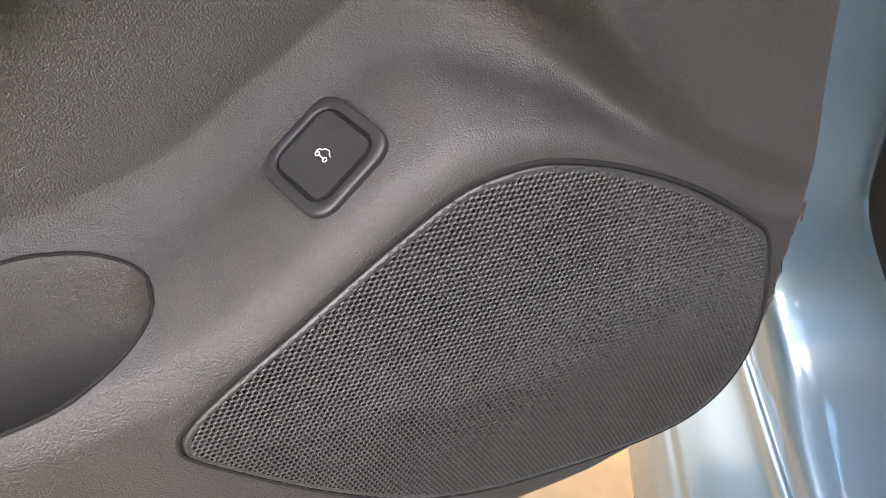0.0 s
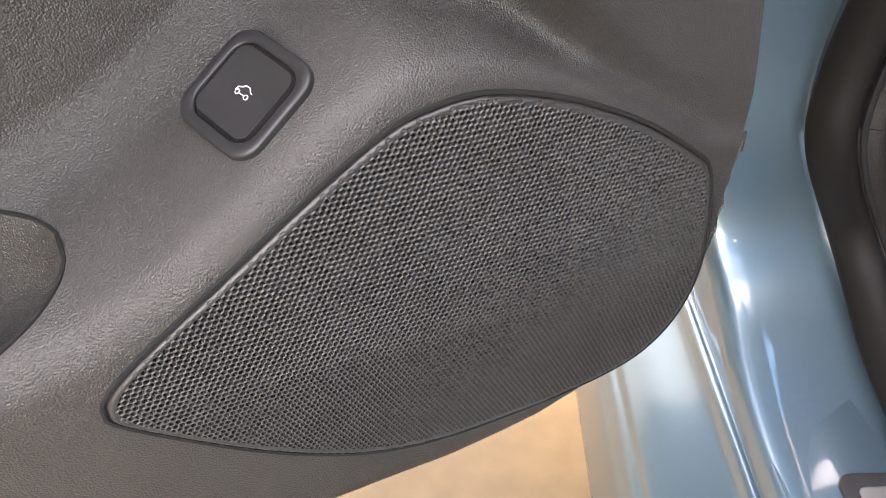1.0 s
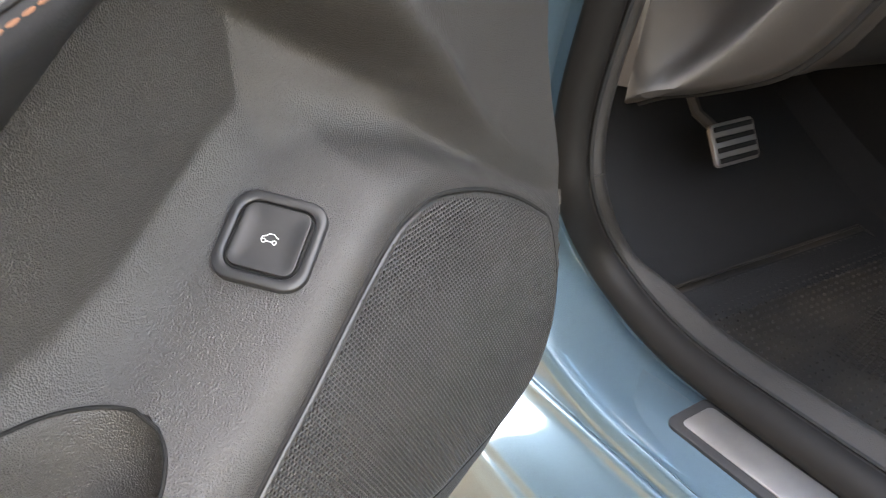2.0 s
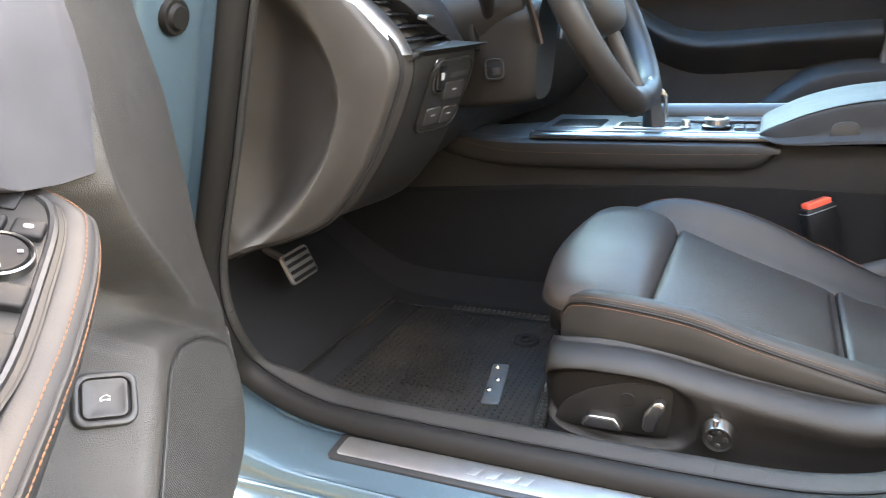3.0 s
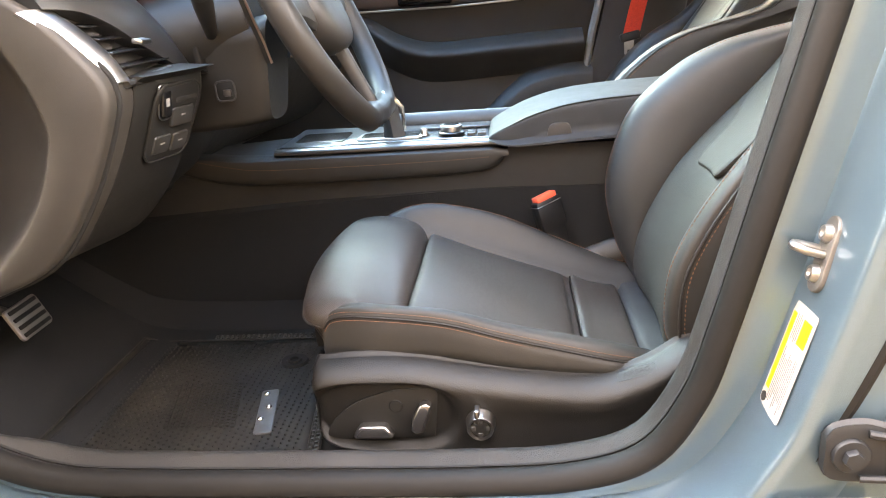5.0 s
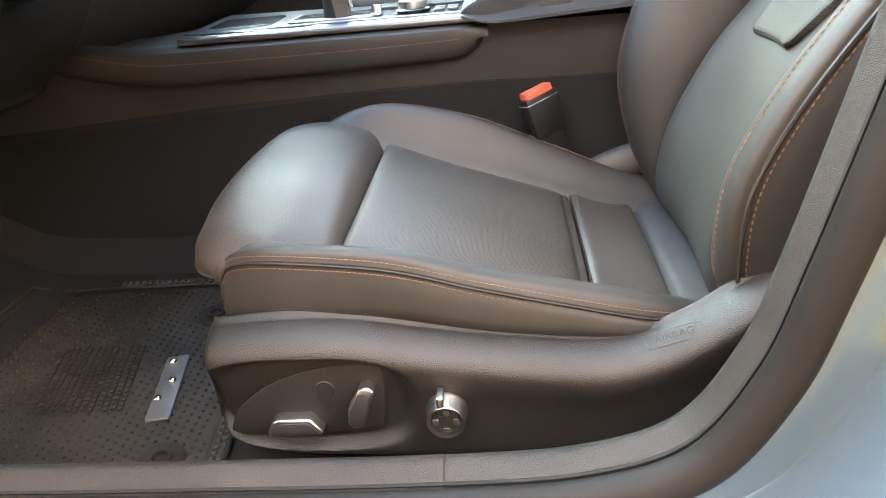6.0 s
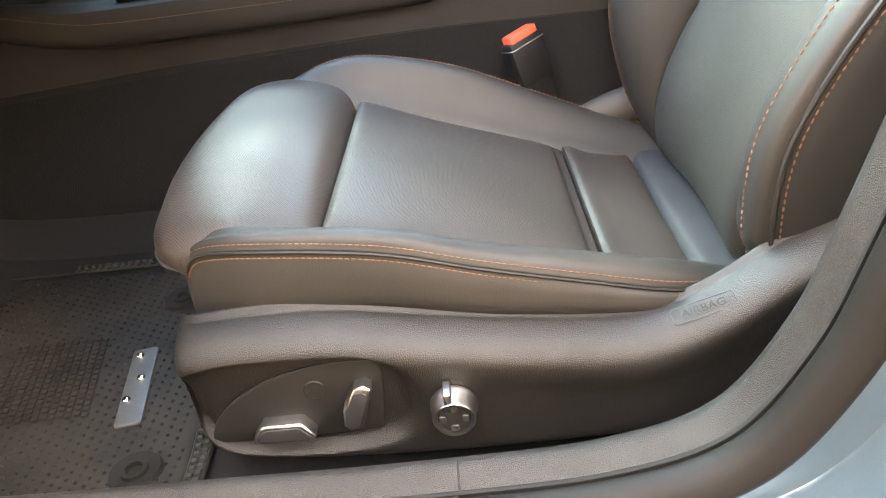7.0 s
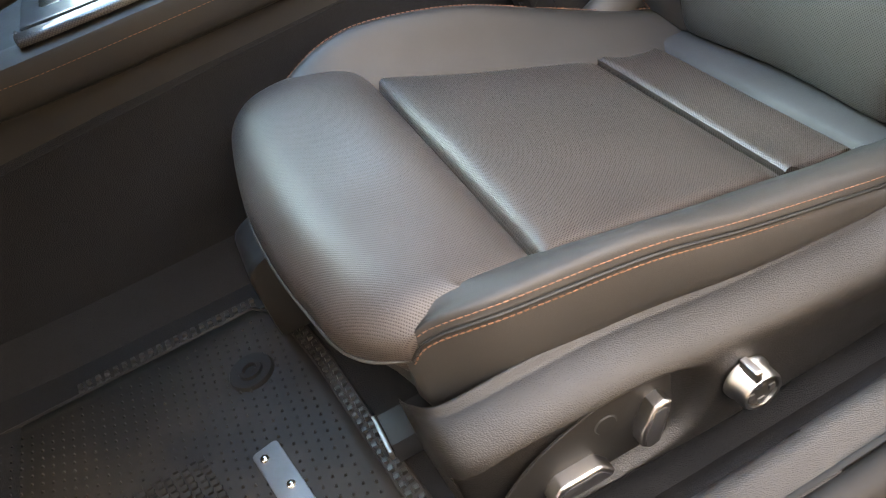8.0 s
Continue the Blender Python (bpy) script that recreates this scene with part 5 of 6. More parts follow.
    part("cluster_hood", loft(hood, 4, 3), leather_side, dash, "black hood over the instrument screen")
    # column shroud
    col = [[Vector((-0.40, 0.465, 0.93)) + Vector((0.906, 0, 0.2)) * t + Vector((-0.2, 0, 0.97)) * (r * math.sin(a)) + Vector((0, r * 1.15 * math.cos(a), 0)) for a in np.linspace(0, 2 * math.pi, 9)[:-1]] for t, r in ((-0.05, 0.085), (0.06, 0.075), (0.16, 0.062), (0.20, 0.055))]
    part("column_shroud", loft(col, 4, 3), plate_black, dash, "black steering column shroud")
    return dash


def build_stalk(y, sgn):
    st = thing("column_stalk", (-0.27, y, 0.96), "black and silver steering column stalk", "stalk")
    a, b = Vector((-0.27, 0.465 - 0.06, 0.945)), Vector((-0.245, 0.325, 1.005))
    part("collar", prism(rounded(0.05, 0.06, 0.01), 0.008, 0.003, frame_at((-0.292, 0.415, 0.928), (0.15, 1, 0.0), (-0.1, 0.0, 1))), rubber, st, "black rubber collar plate")
    part("arm", tube([a.lerp(b, t) for t in (0, 0.3, 0.7, 1)], [0.008, 0.010, 0.0135, 0.0145], 18), plastic_fine, st, "black stalk arm")
    m = frame_at(b, (b - a).cross(Vector((0, 0, 1))), (b - a).cross(Vector((0, 0, 1))).cross(b - a))
    m = frame_at(b, m.col[0].to_3d(), -m.col[1].to_3d()) if (m.col[2].to_3d() @ (b - a)) < 0 else m
    tip = part("tip", lathe([(0.0145, -0.002), (0.0155, 0.002), (0.0155, 0.016), (0.0145, 0.019), (0.0115, 0.020)], 28, m), plastic_fine, st, "black turning tip")
    part("tip_ring", lathe([(0.0118, 0.0185), (0.0128, 0.0208), (0.0142, 0.0205), (0.0148, 0.0180)], 28, m), chrome_satin, tip, "satin silver ring")
    part("tip_button", lathe([(0.0001, 0.0215), (0.0070, 0.0215), (0.0085, 0.0200), (0.0092, 0.0180), (0.0120, 0.0185)], 24, m), satin_dark, tip, "dark end button")
    return st


def build_wheel():
    w = thing("steering_wheel", (-0.135, 0.465, 0.975), "black leather steering wheel with silver spokes", "steering wheel")
    c = Vector((-0.130, 0.465, 0.972))
    m = frame_at(c, (0, 1, 0), (-0.43, 0, 0.90)) @ pose(0, 0, 0, 0, 0, 0)
    R = 0.180
    ring = []
    for k in range(48):
        a = 2 * math.pi * k / 48
        flat = 0.94 if abs(a - 1.5 * math.pi) < 0.35 else 1.0
        ring.append(m @ Vector((R * math.cos(a), R * flat * math.sin(a), 0)))
    part("rim", tube(ring, 0.0190, 16, True), leather_wheel, w, "black perforated leather rim")
    part("stitching", stitches([m @ Vector(((R - 0.0172) * math.cos(a), (R - 0.0172) * math.sin(a), 0.004)) for a in np.linspace(math.pi * 1.1, math.pi * 1.95, 60)], 0.004, 0.0015, 0.0008), thread_grey, w, "pale cross stitches")
    hub = loft([[m @ Vector((r * math.cos(a), r * 0.9 * math.sin(a), z)) for a in np.linspace(0, 2 * math.pi, 13)[:-1]] for r, z in ((0.05, -0.045), (0.070, -0.02), (0.075, 0.005), (0.064, 0.022), (0.03, 0.028), (0.002, 0.029))], 4, 2)
    hb = part("hub", hub, plastic_fine, w, "black airbag hub")
    part("emblem", prism([(-0.016, 0.009), (0.016, 0.009), (0.011, -0.004), (0, -0.012), (-0.011, -0.004)], 0.004, 0.001, m @ pose(0, 0.01, 0.027)), chrome, hb, "plain silver shield emblem")
    for ang, nm in ((5, "spoke"), (175, "spoke"), (270, "spoke")):
        a = radians(ang)
        ca, sa = math.cos(a), math.sin(a)
        wd = 0.020 if ang != 270 else 0.008
        rows = [[m @ Vector((ca * r - sa * q, sa * r + ca * q, z)) for q, z in ((-wd * k, -0.008), (-wd * k, 0.006), (0, 0.010), (wd * k, 0.006), (wd * k, -0.008))] for r, k in ((0.055, 1.6), (0.10, 1.0), (0.15, 0.9), (0.176, 1.1))]
        part(nm, loft(rows, 3, 2), plastic_fine, w, "black spoke")
    for k in (-1, 1):
        pad = [[(x - 0.003, 0.465 + k * (dy - 0.003), z), (x + 0.003, 0.465 + k * (dy - 0.003), z), (x + 0.003, 0.465 + k * (dy + 0.002), z), (x - 0.003, 0.465 + k * (dy + 0.002), z)] for x, dy, z in ((-0.205, 0.122, 1.010), (-0.200, 0.100, 0.97), (-0.198, 0.072, 0.935), (-0.197, 0.052, 0.906))]
        pd = part("paddle", loft(pad, 4, 1), satin_dark, w, "black shift paddle", angle=30)
        part("paddle_edge", tube([(x + 0.004, 0.465 + k * (dy - 0.001), z) for x, dy, z in ((-0.205, 0.122, 1.010), (-0.200, 0.100, 0.97), (-0.198, 0.072, 0.935), (-0.197, 0.052, 0.906))], 0.0022, 6), rose_metal, pd, "pale metal paddle edge")
    sp = [m @ Vector(p) for p in ((-0.012, -0.155, 0.010), (0.0, -0.168, 0.012), (0.02, -0.165, 0.012), (0.06, -0.148, 0.011))]
    part("spoke_trim", tube(spline(sp, 5), [0.002 + 0.004 * math.sin(math.pi * k / 15) for k in range(16)], 8), chrome_satin, w, "satin silver spoke trim")
    return w


def build_console():
    con = thing("centre_console", (-0.05, 0.82, 0.36), "black centre console with gloss top and carbon edging", "centre console")
    side = [(0.722, 0.712), (0.728, 0.66), (0.742, 0.60), (0.75, 0.36), (0.92, 0.36), (0.93, 0.60), (0.94, 0.66), (0.945, 0.712)]
    rows = [[(x, y, z + k * (z > 0.5)) for y, z in side] for x, k in ((-0.93, -0.03), (-0.62, -0.02), (-0.45, -0.012), (-0.28, -0.002), (0.135, -0.003), (0.20, -0.006), (0.60, -0.006))]
    part("console_body", sheet([[Vector(p) for p in r] for r in rows], False, True, True), plastic_console, con, "black carpeted console side", angle=60)
    cc = [[(x, 0.752, zc + 0.004), (x, 0.7345, zc), (x, 0.7330, zc - 0.008), (x, 0.7375, 0.55), (x, 0.7445, 0.36), (x, 0.76, 0.36)] for x, zc in ((-0.93, 0.575), (-0.60, 0.590), (-0.40, 0.602), (-0.249, 0.611), (0.06, 0.625), (0.32, 0.622), (0.60, 0.62))]
    part("console_carpet", loft(cc, 4, 2), carpet, con, "black carpet on the lower console side")
    pad = [[(x, 0.712, zt - 0.004), (x, 0.706, zt - 0.018), (x, 0.710, zb + 0.008), (x, 0.724, zb), (x, 0.75, zb), (x, 0.75, zt - 0.004)] for x, zt, zb in ((-0.56, 0.735, 0.700), (-0.46, 0.722, 0.672), (-0.36, 0.712, 0.655), (-0.20, 0.712, 0.654), (0.0, 0.712, 0.658), (0.10, 0.712, 0.665), (0.135, 0.710, 0.698))]
    sp = part("side_pad", loft(pad, 6, 3), leather_side, con, "black leather side pad with copper stitching")
    part("stitching", stitches(spline([(-0.48, 0.7062, 0.715), (-0.40, 0.7062, 0.697), (-0.33, 0.7062, 0.688), (-0.15, 0.7062, 0.6875), (0.0, 0.7062, 0.689), (0.10, 0.7062, 0.692)], 14), 0.0040, 0.0012, 0.0005), thread, sp, "copper thread stitches")
    part("carbon_edge", loft([[(x, 0.716 + k, 0.7115), (x, 0.713 + k, 0.716), (x, 0.716 + k, 0.721), (x, 0.728 + k, 0.723), (x, 0.74 + k, 0.718), (x, 0.735 + k, 0.712)] for x, k in ((-0.31, 0.012), (-0.28, 0.0), (0.0, 0.0), (0.137, 0.0))], 3, 3), carbon_mat, con, "carbon fibre edging")
    top = part("console_top", box((0.44, 0.20, 0.012), 0.004, pose(-0.085, 0.832, 0.716, 0, 1, 0)), gloss_grey, con, "gloss grey console top")
    part("top_edging", tube([(-0.30, 0.737, 0.723), (-0.10, 0.737, 0.7245), (0.135, 0.737, 0.724)], 0.0016, 8), chrome_satin, con, "thin metal edge")
    part("phone_tray", prism(rounded(0.10, 0.10, 0.012), 0.003, 0.001, pose(-0.235, 0.82, 0.7225)), gloss_black, top, "gloss black tray")
    part("shifter_gate", prism(rounded(0.13, 0.075, 0.012), 0.004, 0.0015, pose(-0.095, 0.80, 0.7225)), chrome_satin, top, "satin shifter surround")
    part("shifter_well", prism(rounded(0.115, 0.060, 0.010), 0.0048, 0.0008, pose(-0.095, 0.80, 0.7225)), gloss_black, top)
    part("tray_lid", prism(rounded(0.14, 0.05, 0.005), 0.003, 0.001, pose(0.03, 0.885, 0.7225)), gloss_grey, top, "closed sliding lid")
    far = [[(x, 0.935, 0.715), (x, 0.94, 0.738), (x, 0.955, 0.745), (x, 0.97, 0.735), (x, 0.96, 0.70)] for x in (-0.14, -0.08, 0.0, 0.14, 0.24)]
    part("far_rail", loft(far, 2, 3), leather_rail, con, "grey leather rail")
    # armrest lid
    arm = []
    for x, z0, z1, yi, yo in ((0.100, 0.722, 0.727, 0.715, 0.90), (0.108, 0.720, 0.734, 0.708, 0.915), (0.135, 0.720, 0.747, 0.704, 0.93), (0.18, 0.721, 0.766, 0.703, 0.935), (0.25, 0.724, 0.783, 0.703, 0.936), (0.36, 0.728, 0.792, 0.703, 0.936), (0.55, 0.735, 0.796, 0.703, 0.936), (0.62, 0.74, 0.79, 0.71, 0.93)):
        z0 -= 0.012 * smooth((x - 0.10) / 0.05)
        h = z1 - z0
        arm.append([(x, yi + 0.004, z0), (x, yi, z0 + 0.3 * h), (x, yi, z0 + 0.80 * h), (x, yi + 0.003, z0 + 0.94 * h), (x, yi + 0.012, z1), (x, 0.5 * (yi + yo), z1 + 0.002), (x, yo - 0.016, z1), (x, yo, z0 + 0.7 * h), (x, yo - 0.004, z0)])
    lid = part("armrest_lid", loft(arm, 5, 4), leather_lid, con, "black leather armrest lid")
    part("stitching", stitches([(x, 0.7045, z) for x, z in spline([(0.14, 0.738), (0.20, 0.758), (0.28, 0.772), (0.40, 0.778), (0.55, 0.782)], 10)], 0.004, 0.002, 0.0006), thread_grey, lid, "grey stitches")
    part("lid_latch", prism(spline([(-0.022, -0.010), (-0.018, 0.006), (-0.008, 0.012), (0.010, 0.012), (0.019, 0.006), (0.022, -0.010)], 3), 0.003, 0.001, frame_at((0.228, 0.703, 0.737), (1, 0, 0.03), (0, 0, 1))), plastic_fine, lid, "black lid latch")
    return con


def build_shifter():
    s = thing("gear_lever", (-0.095, 0.79, 0.726), "black and chrome gear lever on the console", "gear lever")
    rows = [[(x - w, y, z), (x, y - d, z), (x + w, y, z), (x, y + d, z)] for x, y, z, w, d in ((-0.085, 0.785, 0.724, 0.022, 0.020), (-0.090, 0.785, 0.76, 0.018, 0.018), (-0.098, 0.785, 0.79, 0.022, 0.022), (-0.108, 0.785, 0.815, 0.027, 0.026), (-0.118, 0.785, 0.832, 0.022, 0.022))]
    part("boot", loft(rows, 4, 3), plastic_fine, s, "black lever body")
    part("grip_trim", tube([(-0.112, 0.760, 0.83), (-0.086, 0.760, 0.812), (-0.064, 0.764, 0.785), (-0.062, 0.768, 0.74)], [0.003, 0.005, 0.0045, 0.003], 8), chrome, s, "chrome lever edge")
    return s


def build_knobs():
    k = thing("rotary_knob", (0.025, 0.796, 0.724), "satin silver rotary controller on the console", "knob")
    part("knob_base", lathe([(0.026, 0.0), (0.0265, 0.004), (0.024, 0.006)], 32, pose(0.025, 0.80, 0.7225)), gloss_black, k, "black base ring")
    part("knob_body", lathe([(0.0001, 0.0185), (0.017, 0.0185), (0.0205, 0.0165), (0.0215, 0.012), (0.0215, 0.005)], 36, pose(0.025, 0.80, 0.7225)), chrome_satin, k, "ribbed silver body")
    part("knob_cap", lathe([(0.0001, 0.0200), (0.0145, 0.0195), (0.016, 0.0180)], 32, pose(0.025, 0.80, 0.7225)), gloss_black, k, "gloss black cap")
    s = thing("toggle_knob", (-0.030, 0.80, 0.724), "small silver toggle on the console", "knob")
    part("toggle_body", lathe([(0.0001, 0.014), (0.006, 0.014), (0.008, 0.011), (0.0075, 0.004), (0.010, 0.0)], 20, pose(-0.030, 0.80, 0.7225)), chrome_satin, s, "silver toggle")
    for dx, dy in ((0.065, 0.785), (0.085, 0.785), (0.065, 0.81), (0.085, 0.81)):
        q = thing("console_key", (dx, dy, 0.724), "small black key on the gloss console", "button", "console keys")
        part("key_cap", prism(rounded(0.016, 0.018, 0.002), 0.0035, 0.001, pose(dx, dy, 0.7225)), button_black, q)
    return k


def build_buckle():
    b = thing("seat_belt_buckle", (0.21, 0.69, 0.47), "black seat belt buckle with a red release button", "buckle")
    ax = Vector((-0.30, 0.0, 1)).normalized()
    m = frame_at((0.197, 0.700, 0.612), (0.048, 0.036, 0.012), ax)
    m = m @ pose(0, 0, 0)
    part("casing", box((0.056, 0.062, 0.024), 0.005, m @ pose(0, -0.034, 0)), buckle_black, b, "black plastic casing")
    part("red_button", box((0.046, 0.014, 0.019), 0.003, m @ pose(0, -0.001, 0)), red_plastic, b, "red release button")
    part("button_rim", tube([m @ Vector((x, -0.0115, z)) for x, z in rounded(0.0565, 0.0245, 0.005)], 0.0008, 6, True), steel, b, "thin pale edge")
    part("stem", loft([[m @ Vector((x * k, y, z * k)) for x, z in ((-0.022, -0.009), (0.022, -0.009), (0.022, 0.009), (-0.022, 0.009))] for y, k in ((-0.05, 1.1), (-0.09, 0.9), (-0.16, 0.8), (-0.22, 0.8))], 3, 2), buckle_black, b, "black sleeve")
    return b


# ---- far side of the cabin ----
def build_far_side():
    d = thing("passenger_door", (0.05, 1.5, 0.4), "closed black passenger door with armrest and silver handle", "car door")
    prof = lambda x: [(1.60, 0.38), (1.50, 0.38), (1.488, 0.50), (1.495, 0.70), (1.50, 0.86), (1.490, 0.96), (1.495, 1.035), (1.53, 1.065), (1.60, 1.065)]
    part("door_panel", sheet([[Vector((x, y, z)) for y, z in spline(prof(x), 3)] for x in np.linspace(-0.75, 0.40, 8)], False, True, True), plastic_far, d, "black plastic door panel", angle=60)
    rows = [[(x, 1.50, z + 0.030), (x, 1.47 - k, z + 0.026), (x, 1.440 - k, z + 0.008), (x, 1.445 - k, z - 0.012), (x, 1.475, z - 0.05), (x, 1.50, z - 0.07)] for x, z, k in ((-0.32, 0.95, -0.03), (-0.24, 0.90, -0.015), (-0.17, 0.855, 0.0), (-0.10, 0.828, 0.0), (-0.03, 0.822, 0.0), (0.10, 0.828, 0.005), (0.25, 0.834, 0.006), (0.345, 0.836, 0.0))]
    part("door_armrest", loft(rows, 5, 4), leather, d, "black leather armrest")
    rows = [[(x, 1.485, z), (x, 1.478, z + 0.012), (x, 1.482, z + 0.04), (x, 1.495, z + 0.052), (x, 1.51, z)] for x, z in ((-0.35, 0.955), (-0.23, 0.955), (0.0, 0.955), (0.25, 0.965), (0.33, 0.985))]
    part("trim_strip", loft(rows, 3, 3), trim_brown, d, "dark red-brown carbon trim strip")
    part("trim_edge", tube([(-0.35, 1.482, 0.952), (0.0, 1.478, 0.951), (0.25, 1.480, 0.96), (0.335, 1.485, 0.985)], 0.003, 8), chrome_satin, d, "thin metal edge")
    h = part("handle_recess", box((0.15, 0.012, 0.05), 0.008, pose(-0.08, 1.478, 0.985)), gloss_black, d, "black handle recess")
    part("door_handle", loft([[(x, 1.470, z - r), (x, 1.462, z), (x, 1.470, z + r), (x, 1.476, z)] for x, z, r in ((-0.14, 0.982, 0.006), (-0.09, 0.984, 0.008), (-0.03, 0.980, 0.010), (0.0, 0.976, 0.006))], 4, 3), chrome_satin, h, "silver door handle")
    rows = [[(x, 1.495, z), (x, 1.462, z - 0.006), (x, 1.455, z - 0.05), (x, 1.47, 0.45), (x, 1.50, 0.42)] for x, z in ((-0.10, 0.60), (0.06, 0.645), (0.12, 0.69), (0.20, 0.745), (0.30, 0.765), (0.37, 0.765))]
    part("door_pocket", loft(rows, 3, 3), plastic_far, d, "moulded door pocket")
    pil = thing("far_pillar_trim", (0.48, 1.5, 0.4), "black pillar trim beside the passenger seat", "pillar trim")
    part("pillar_face", loft([[(x0, 1.49, z), (x0 + 0.012, 1.465, z), (x0 + 0.16, 1.45, z), (x0 + 0.22, 1.49, z), (x0 + 0.2, 1.6, z), (x0, 1.6, z)] for x0, z in ((0.36, 0.4), (0.345, 0.66), (0.40, 0.9), (0.44, 1.1), (0.50, 1.34))], 4, 3), plastic_far, pil, "black plastic trim")
    part("pillar_seal", tube([(0.345, 1.478, 0.70), (0.37, 1.478, 0.86), (0.405, 1.478, 1.0), (0.45, 1.478, 1.2)], 0.011, 8), seal_grey, pil, "grey door seal")
    belt = thing("seat_belt", (0.46, 1.41, 0.80), "bright red seat belt webbing with its steel tongue", "seat belt")
    part("webbing", loft([[(x - 0.022, 1.395, z), (x + 0.022, 1.405, z), (x + 0.022, 1.4075, z), (x - 0.022, 1.3975, z)] for x, z in ((0.462, 0.845), (0.482, 0.93), (0.508, 1.02), (0.55, 1.2))], 3, 1), red_web, belt, "red woven webbing", angle=30)
    part("tongue_cover", box((0.052, 0.016, 0.022), 0.004, pose(0.460, 1.398, 0.846, 0, -10, 8)), plastic_far, belt, "black tongue cover")
    part("tongue", prism([(-0.013, 0), (0.013, 0), (0.010, -0.038), (0.004, -0.042), (0.002, -0.025), (-0.004, -0.025), (-0.006, -0.042), (-0.012, -0.036)], 0.003, 0.0008, frame_at((0.457, 1.396, 0.838), (1, 0.1, 0), (0.15, 0, 1))), steel, belt, "steel tongue")
    return d


# ---- cabin shell, floor, mat, pedals, ground ----
def build_shell():
    part_of = lambda nm, bm, mat, lab, cat: tagged(part(nm, bm, mat), lab, cat, kind="structure")
    rows = []
    for x, zf in ((-0.95, 0.62), (-0.80, 0.50), (-0.66, 0.40), (-0.58, 0.368), (-0.4, 0.358), (0.0, 0.358), (0.6, 0.36), (1.6, 0.36)):
        rows.append([(x, y, z) for y, z in ((0.14, 0.42), (0.17, max(zf, 0.40)), (0.20, zf), (0.70, zf), (0.745, zf + 0.05), (0.93, zf + 0.05), (0.97, zf), (1.48, zf), (1.56, 0.42), (1.56, 0.30), (0.14, 0.30))])
    part_of("floor", loft(rows, 3, 1), carpet, "black carpeted cabin floor", "floor")
    part_of("firewall", box((0.04, 1.5, 0.9), 0.004, pose(-0.97, 0.83, 0.75)), carpet, "black carpeted bulkhead behind the pedals", "wall")
    part_of("ceiling", box((1.47, 1.06, 0.03), 0.01, pose(0.965, 0.83, 1.40)), headlining, "pale grey fabric headlining", "ceiling")
    part_of("wall_rear", box((0.04, 1.5, 0.8), 0.004, pose(1.7, 0.83, 0.8)), plastic_far, "dark rear seat back", "wall")
    part_of("wall_side", box((1.22, 0.06, 1.02), 0.01, pose(1.08, 1.55, 0.90)), plastic_far, "dark trim of the closed far rear side", "wall")
    # added wall out of view: keeps low sky off the backrests
    part_of("wall_unseen_far", box((14.0, 0.2, 2.0), 0.02, pose(0, 4.7, 1.0)), wall_grey, "unseen grey wall beyond the car, added to block low sky", "wall")
    # added wall out of view: blocks low sky, sets fill on the door side
    part_of("wall_unseen_near", box((14.0, 0.2, 2.5), 0.02, pose(0, -2.6, 1.25)), wall_grey, "unseen grey wall behind the camera, added to shape fill and reflections", "wall")
    ws = [[(-0.80 + 1.03 * t + k, y, 1.075 + 0.325 * t + 0.05 * t * (1 - t)) for t in (0, 0.25, 0.5, 0.75, 1.0)] for y, k in ((0.20, 0.06), (0.45, 0.0), (0.83, -0.02), (1.2, 0.0), (1.46, 0.06))]
    tagged(part("window_1", sheet([[Vector(p) for p in r] for r in ws]), glass_front), "windscreen glass with a blue tint added to colour the skylight", "window", kind="structure")
    sw = [[(x, 1.545 - 0.185 * t, 1.06 + (zt - 1.06) * t) for t in (0, 0.5, 1.0)] for x, zt in ((-0.72, 1.08), (-0.4, 1.22), (0.0, 1.345), (0.42, 1.395))]
    tagged(part("window_2", sheet([[Vector(p) for p in r] for r in sw]), glass), "side window glass above the passenger door, tinted to dim and blue the light", "window", kind="structure")
    g = bmesh.new()
    bmesh.ops.create_grid(g, x_segments=40, y_segments=40, size=60)
    for v in g.verts:
        v.co.z = 0.004 * noise.noise(v.co * 0.8)
    part_of("ground", g, earth, "sunlit sandy brown ground beside the car", "ground")


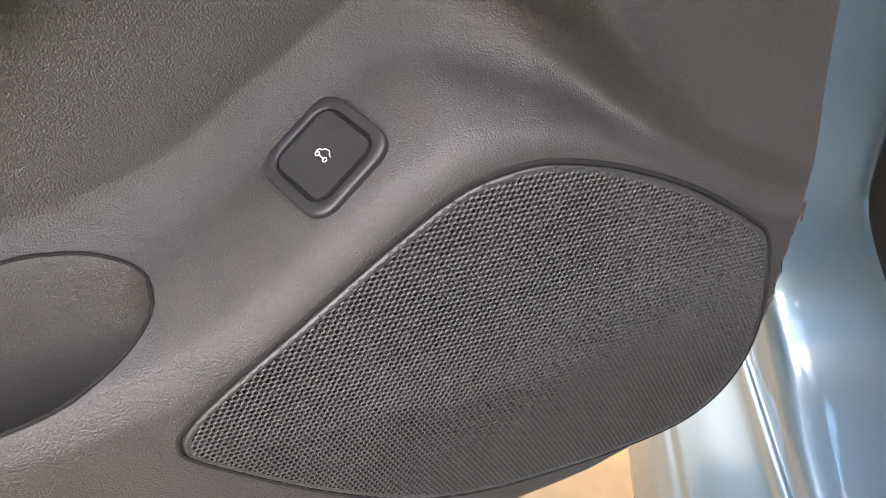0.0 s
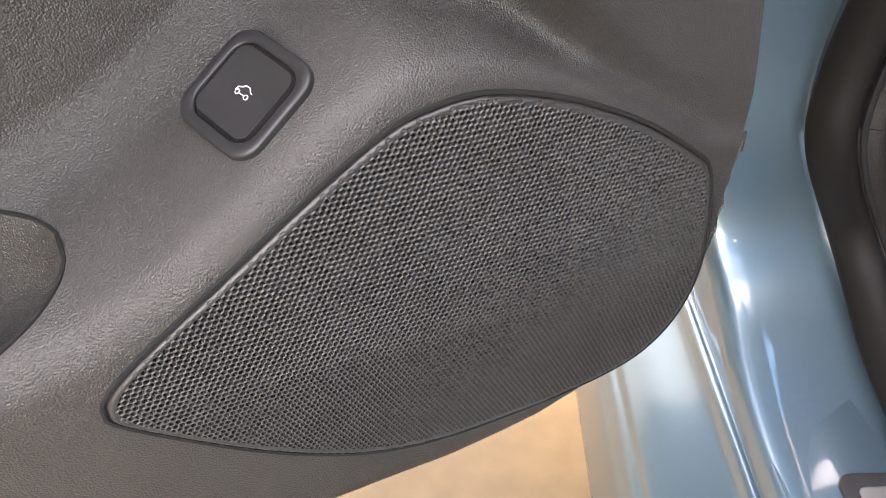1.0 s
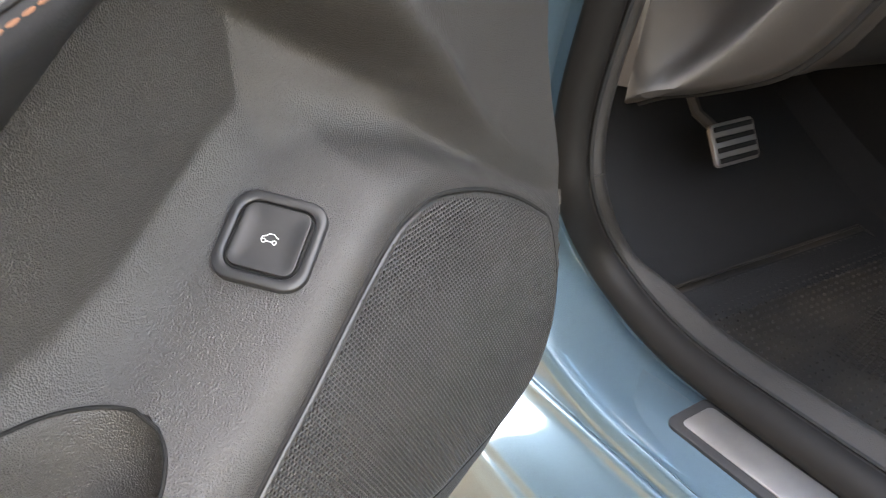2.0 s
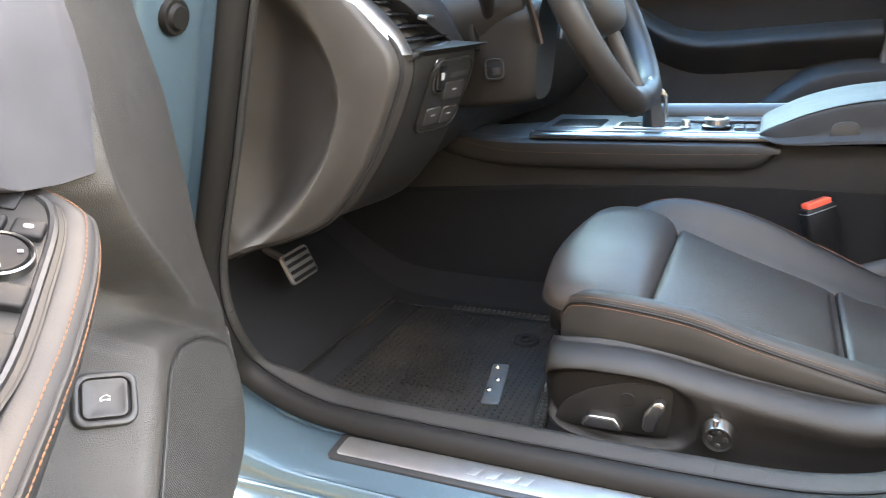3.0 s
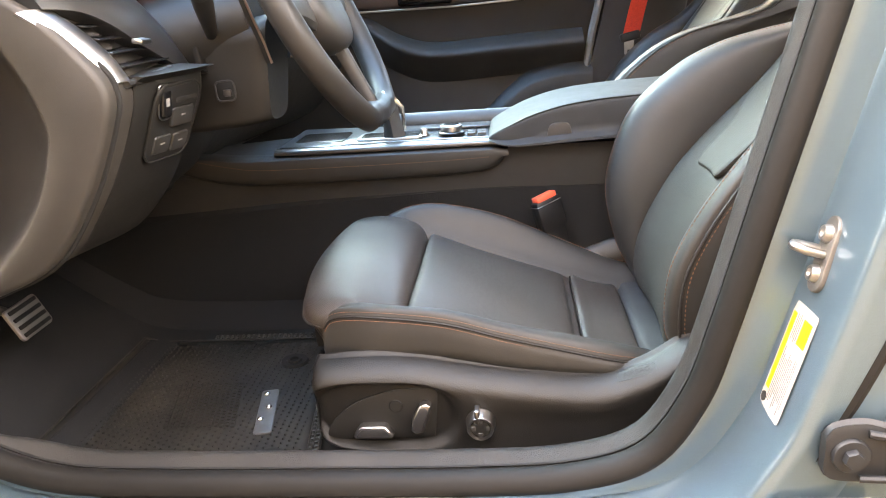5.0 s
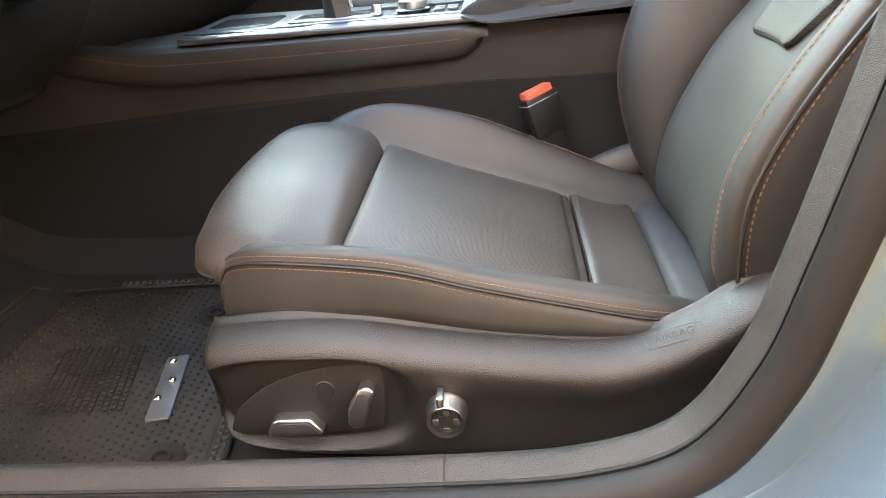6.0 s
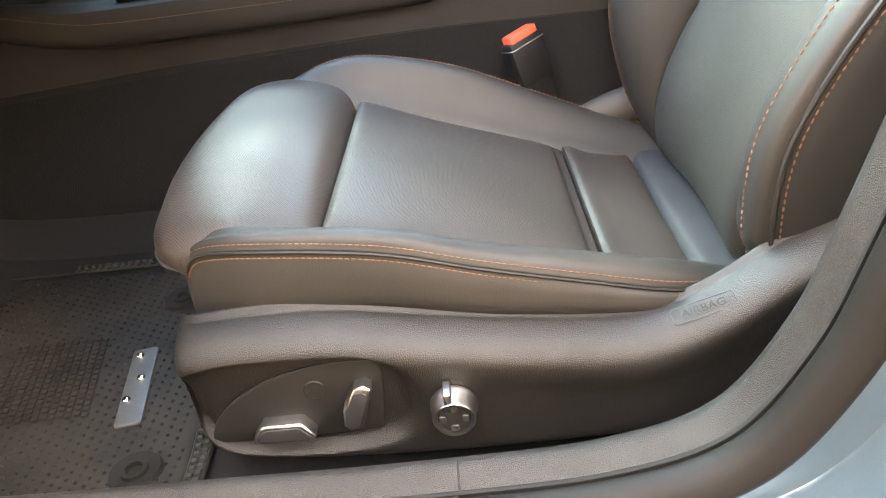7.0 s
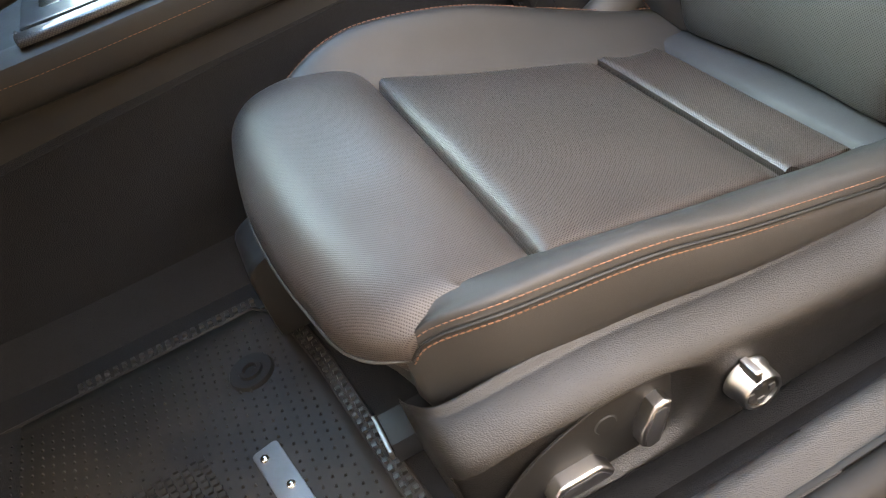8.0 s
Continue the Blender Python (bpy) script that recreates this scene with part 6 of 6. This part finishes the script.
def build_mat():
    mt = thing("floor_mat", (-0.35, 0.42, 0.36), "dusty black rubber floor mat with raised studs", "floor mat")
    def surf(x, y):
        z = 0.3625
        z += 0.10 * max(0, (-0.58 - x)) / 0.15
        z += 0.010 * max(0, (0.26 - y) / 0.06) ** 1.5
        return z
    def right(y):
        return float(np.interp(y, [0.20, 0.26, 0.37, 0.51, 0.61, 0.645], [-0.165, -0.172, -0.187, -0.203, -0.222, -0.245]))
    ys = np.linspace(0.195, 0.645, 24)
    bm = sheet([[Vector((-0.60 + (right(y) + 0.60) * k, y, surf(-0.60 + (right(y) + 0.60) * k, y))) for y in ys] for k in np.linspace(0, 1, 31)])
    if bm.faces[:][0].normal.z < 0:
        bmesh.ops.reverse_faces(bm, faces=bm.faces)
    base = part("mat_base", bm, mat_rubber, mt, "dusty black rubber")
    mod = base.modifiers.new("thick", "SOLIDIFY")
    mod.thickness, mod.offset = 0.004, -1
    rimp = [(-0.60, 0.20), (-0.40, 0.195), (right(0.2), 0.20), (right(0.37), 0.37), (right(0.51), 0.51), (right(0.61), 0.61), (-0.245, 0.645), (-0.40, 0.645), (-0.60, 0.645)]
    part("mat_rim", tube([(x, y, surf(x, y) + 0.001) for x, y in even(rimp + rimp[:1], 90)[:-1]], 0.0022, 6, True), mat_rubber, mt, "raised rubber rim")
    # upturned border with two rows of pegs along the two inner edges
    edge = [(x, 0.645, 0.0, 1.0) for x in np.linspace(-0.46, -0.245, 21)] + [(right(y), y, 1.0, 0.1) for y in np.linspace(0.635, 0.215, 40)]
    lip = [[(x, y, surf(x, y)), (x + nx * 0.010, y + ny * 0.010, surf(x, y) + 0.002), (x + nx * 0.016, y + ny * 0.016, surf(x, y) + 0.004), (x + nx * 0.018, y + ny * 0.018, surf(x, y) + 0.002), (x + nx * 0.012, y + ny * 0.012, surf(x, y) - 0.001)] for x, y, nx, ny in edge]
    part("mat_border", sheet(lip, False, True, True), mat_rubber, mt, "upturned rubber border")
    peg = bmesh.new()
    lo = [peg.verts.new((dx * 0.0033, dy * 0.0033, -0.001)) for dx, dy in ((-1, -1), (1, -1), (1, 1), (-1, 1))]
    hi = [peg.verts.new((dx * 0.0022, dy * 0.0022, 0.003)) for dx, dy in ((-1, -1), (1, -1), (1, 1), (-1, 1))]
    for k in range(4):
        peg.faces.new((lo[k], lo[(k + 1) % 4], hi[(k + 1) % 4], hi[k]))
    peg.faces.new(hi)
    one = part("peg", peg, peg_rubber, mt, smooth=False)
    for n, (x, y, h) in enumerate([(x + nx * d, y + ny * d, surf(x, y) + h) for x, y, nx, ny in edge for d, h in ((0.003, 0.001), (0.0115, 0.0028))]):
        ob = one if n == 0 else new("peg", one.data)
        ob.parent = mt
        ob.matrix_parent_inverse = mt.matrix_basis.inverted()
        ob.matrix_basis = Matrix.Translation((x, y, h))
    st = bmesh.new()
    for i in range(46):
        for j in range(38):
            x, y = -0.588 + i * 0.0115, 0.215 + j * 0.0115 + 0.00575 * (i % 2)
            if y > 0.625 or x > right(y) - 0.012 or (-0.445 < x - (0.40 - y) * 0.24 < -0.322 and 0.325 < y < 0.475):
                continue
            z = surf(x, y)
            r, h = 0.0021, 0.0028
            b = [st.verts.new((x + r * math.cos(k * math.pi / 2 + 0.78), y + r * math.sin(k * math.pi / 2 + 0.78), z)) for k in range(4)]
            t = [st.verts.new((x + r * 0.55 * math.cos(k * math.pi / 2 + 0.78), y + r * 0.55 * math.sin(k * math.pi / 2 + 0.78), z + h)) for k in range(4)]
            for k in range(4):
                st.faces.new((b[k], b[(k + 1) % 4], t[(k + 1) % 4], t[k]))
            st.faces.new(t)
    tagged(part("studs", st, mat_rubber, mt, "rows of small rubber studs"), kind="stuff")
    hp = bmesh.new()
    for i in range(13):
        for j in range(16):
            bb = box((0.0055, 0.0060, 0.003), 0, pose(-0.438 + i * 0.0092 + (0.40 - (0.330 + j * 0.009)) * 0.24, 0.330 + j * 0.009 + 0.003 * (i % 2), 0.3655))
            me = bpy.data.meshes.new("t")
            bb.to_mesh(me); bb.free()
            hp.from_mesh(me); bpy.data.meshes.remove(me)
    tagged(part("heel_pad", hp, mat_rubber, mt, "square-studded heel pad", smooth=False), kind="stuff")
    # metal plate with three rivets
    m = frame_at((-0.269, 0.3725, 0.3640), (1, 0.2, 0), (-0.21, 1, 0))
    pl = part("badge_plate", prism(rounded(0.028, 0.134, 0.0045), 0.0030, 0.0008, m), brushed_dark, mt, "scratched metal plate")
    for x, y in ((-0.284, 0.424), (-0.268, 0.382), (-0.271, 0.346)):
        part("rivet", lathe([(0.0001, 0.0042), (0.0030, 0.0036), (0.0046, 0.0022), (0.0052, 0.0)], 16, pose(x, y, 0.3668)), chrome, pl, "domed steel rivet")
    for x, y in ((-0.222, 0.240), (-0.271, 0.546)):
        gm = part("grommet", lathe([(0.0001, 0.001), (0.008, 0.001), (0.0085, 0.006), (0.013, 0.0065), (0.014, 0.003), (0.020, 0.0035), (0.024, 0.004), (0.026, 0.001), (0.026, -0.002)], 28, pose(x, y, surf(x, y) + 0.001)), rubber, mt, "round black mat fastener")
    return mt


def build_pedal():
    p = thing("brake_pedal", (-0.68, 0.44, 0.50), "metal-faced pedal with rubber bars in the dark footwell", "pedal")
    m = frame_at((-0.675, 0.425, 0.520), (0.0, 1, 0.02), (-0.42, 0, 0.9))
    part("pedal_plate", prism(rounded(0.082, 0.058, 0.008), 0.006, 0.002, m), dull_steel, p, "dull steel pedal face")
    for k in range(4):
        part("rubber_bar", box((0.070, 0.007, 0.005), 0.0015, m @ pose(0, -0.021 + 0.014 * k, 0.007)), rubber, p, "black rubber bar")
    part("pedal_arm", tube([m @ Vector((0, 0, -0.004)), m @ Vector((0, 0.05, -0.05)), m @ Vector((0.0, 0.25, -0.08))], 0.008, 8), plastic_fine, p, "black pedal arm")
    return p


build_shell()
build_body()
build_scuff_plate()
build_striker()
build_label()
build_door()
build_seat("driver_seat", 0.465, 1, "black leather power seat with copper stitching")
build_seat("passenger_seat", 1.175, -1, "black leather passenger seat beside the console", controls=False, wings=1.0, ahead=0.0)
build_dashboard()
build_stalk(0.33, 1)
build_wheel()
build_console()
build_shifter()
build_knobs()
build_buckle()
build_far_side()
build_mat()
build_pedal()
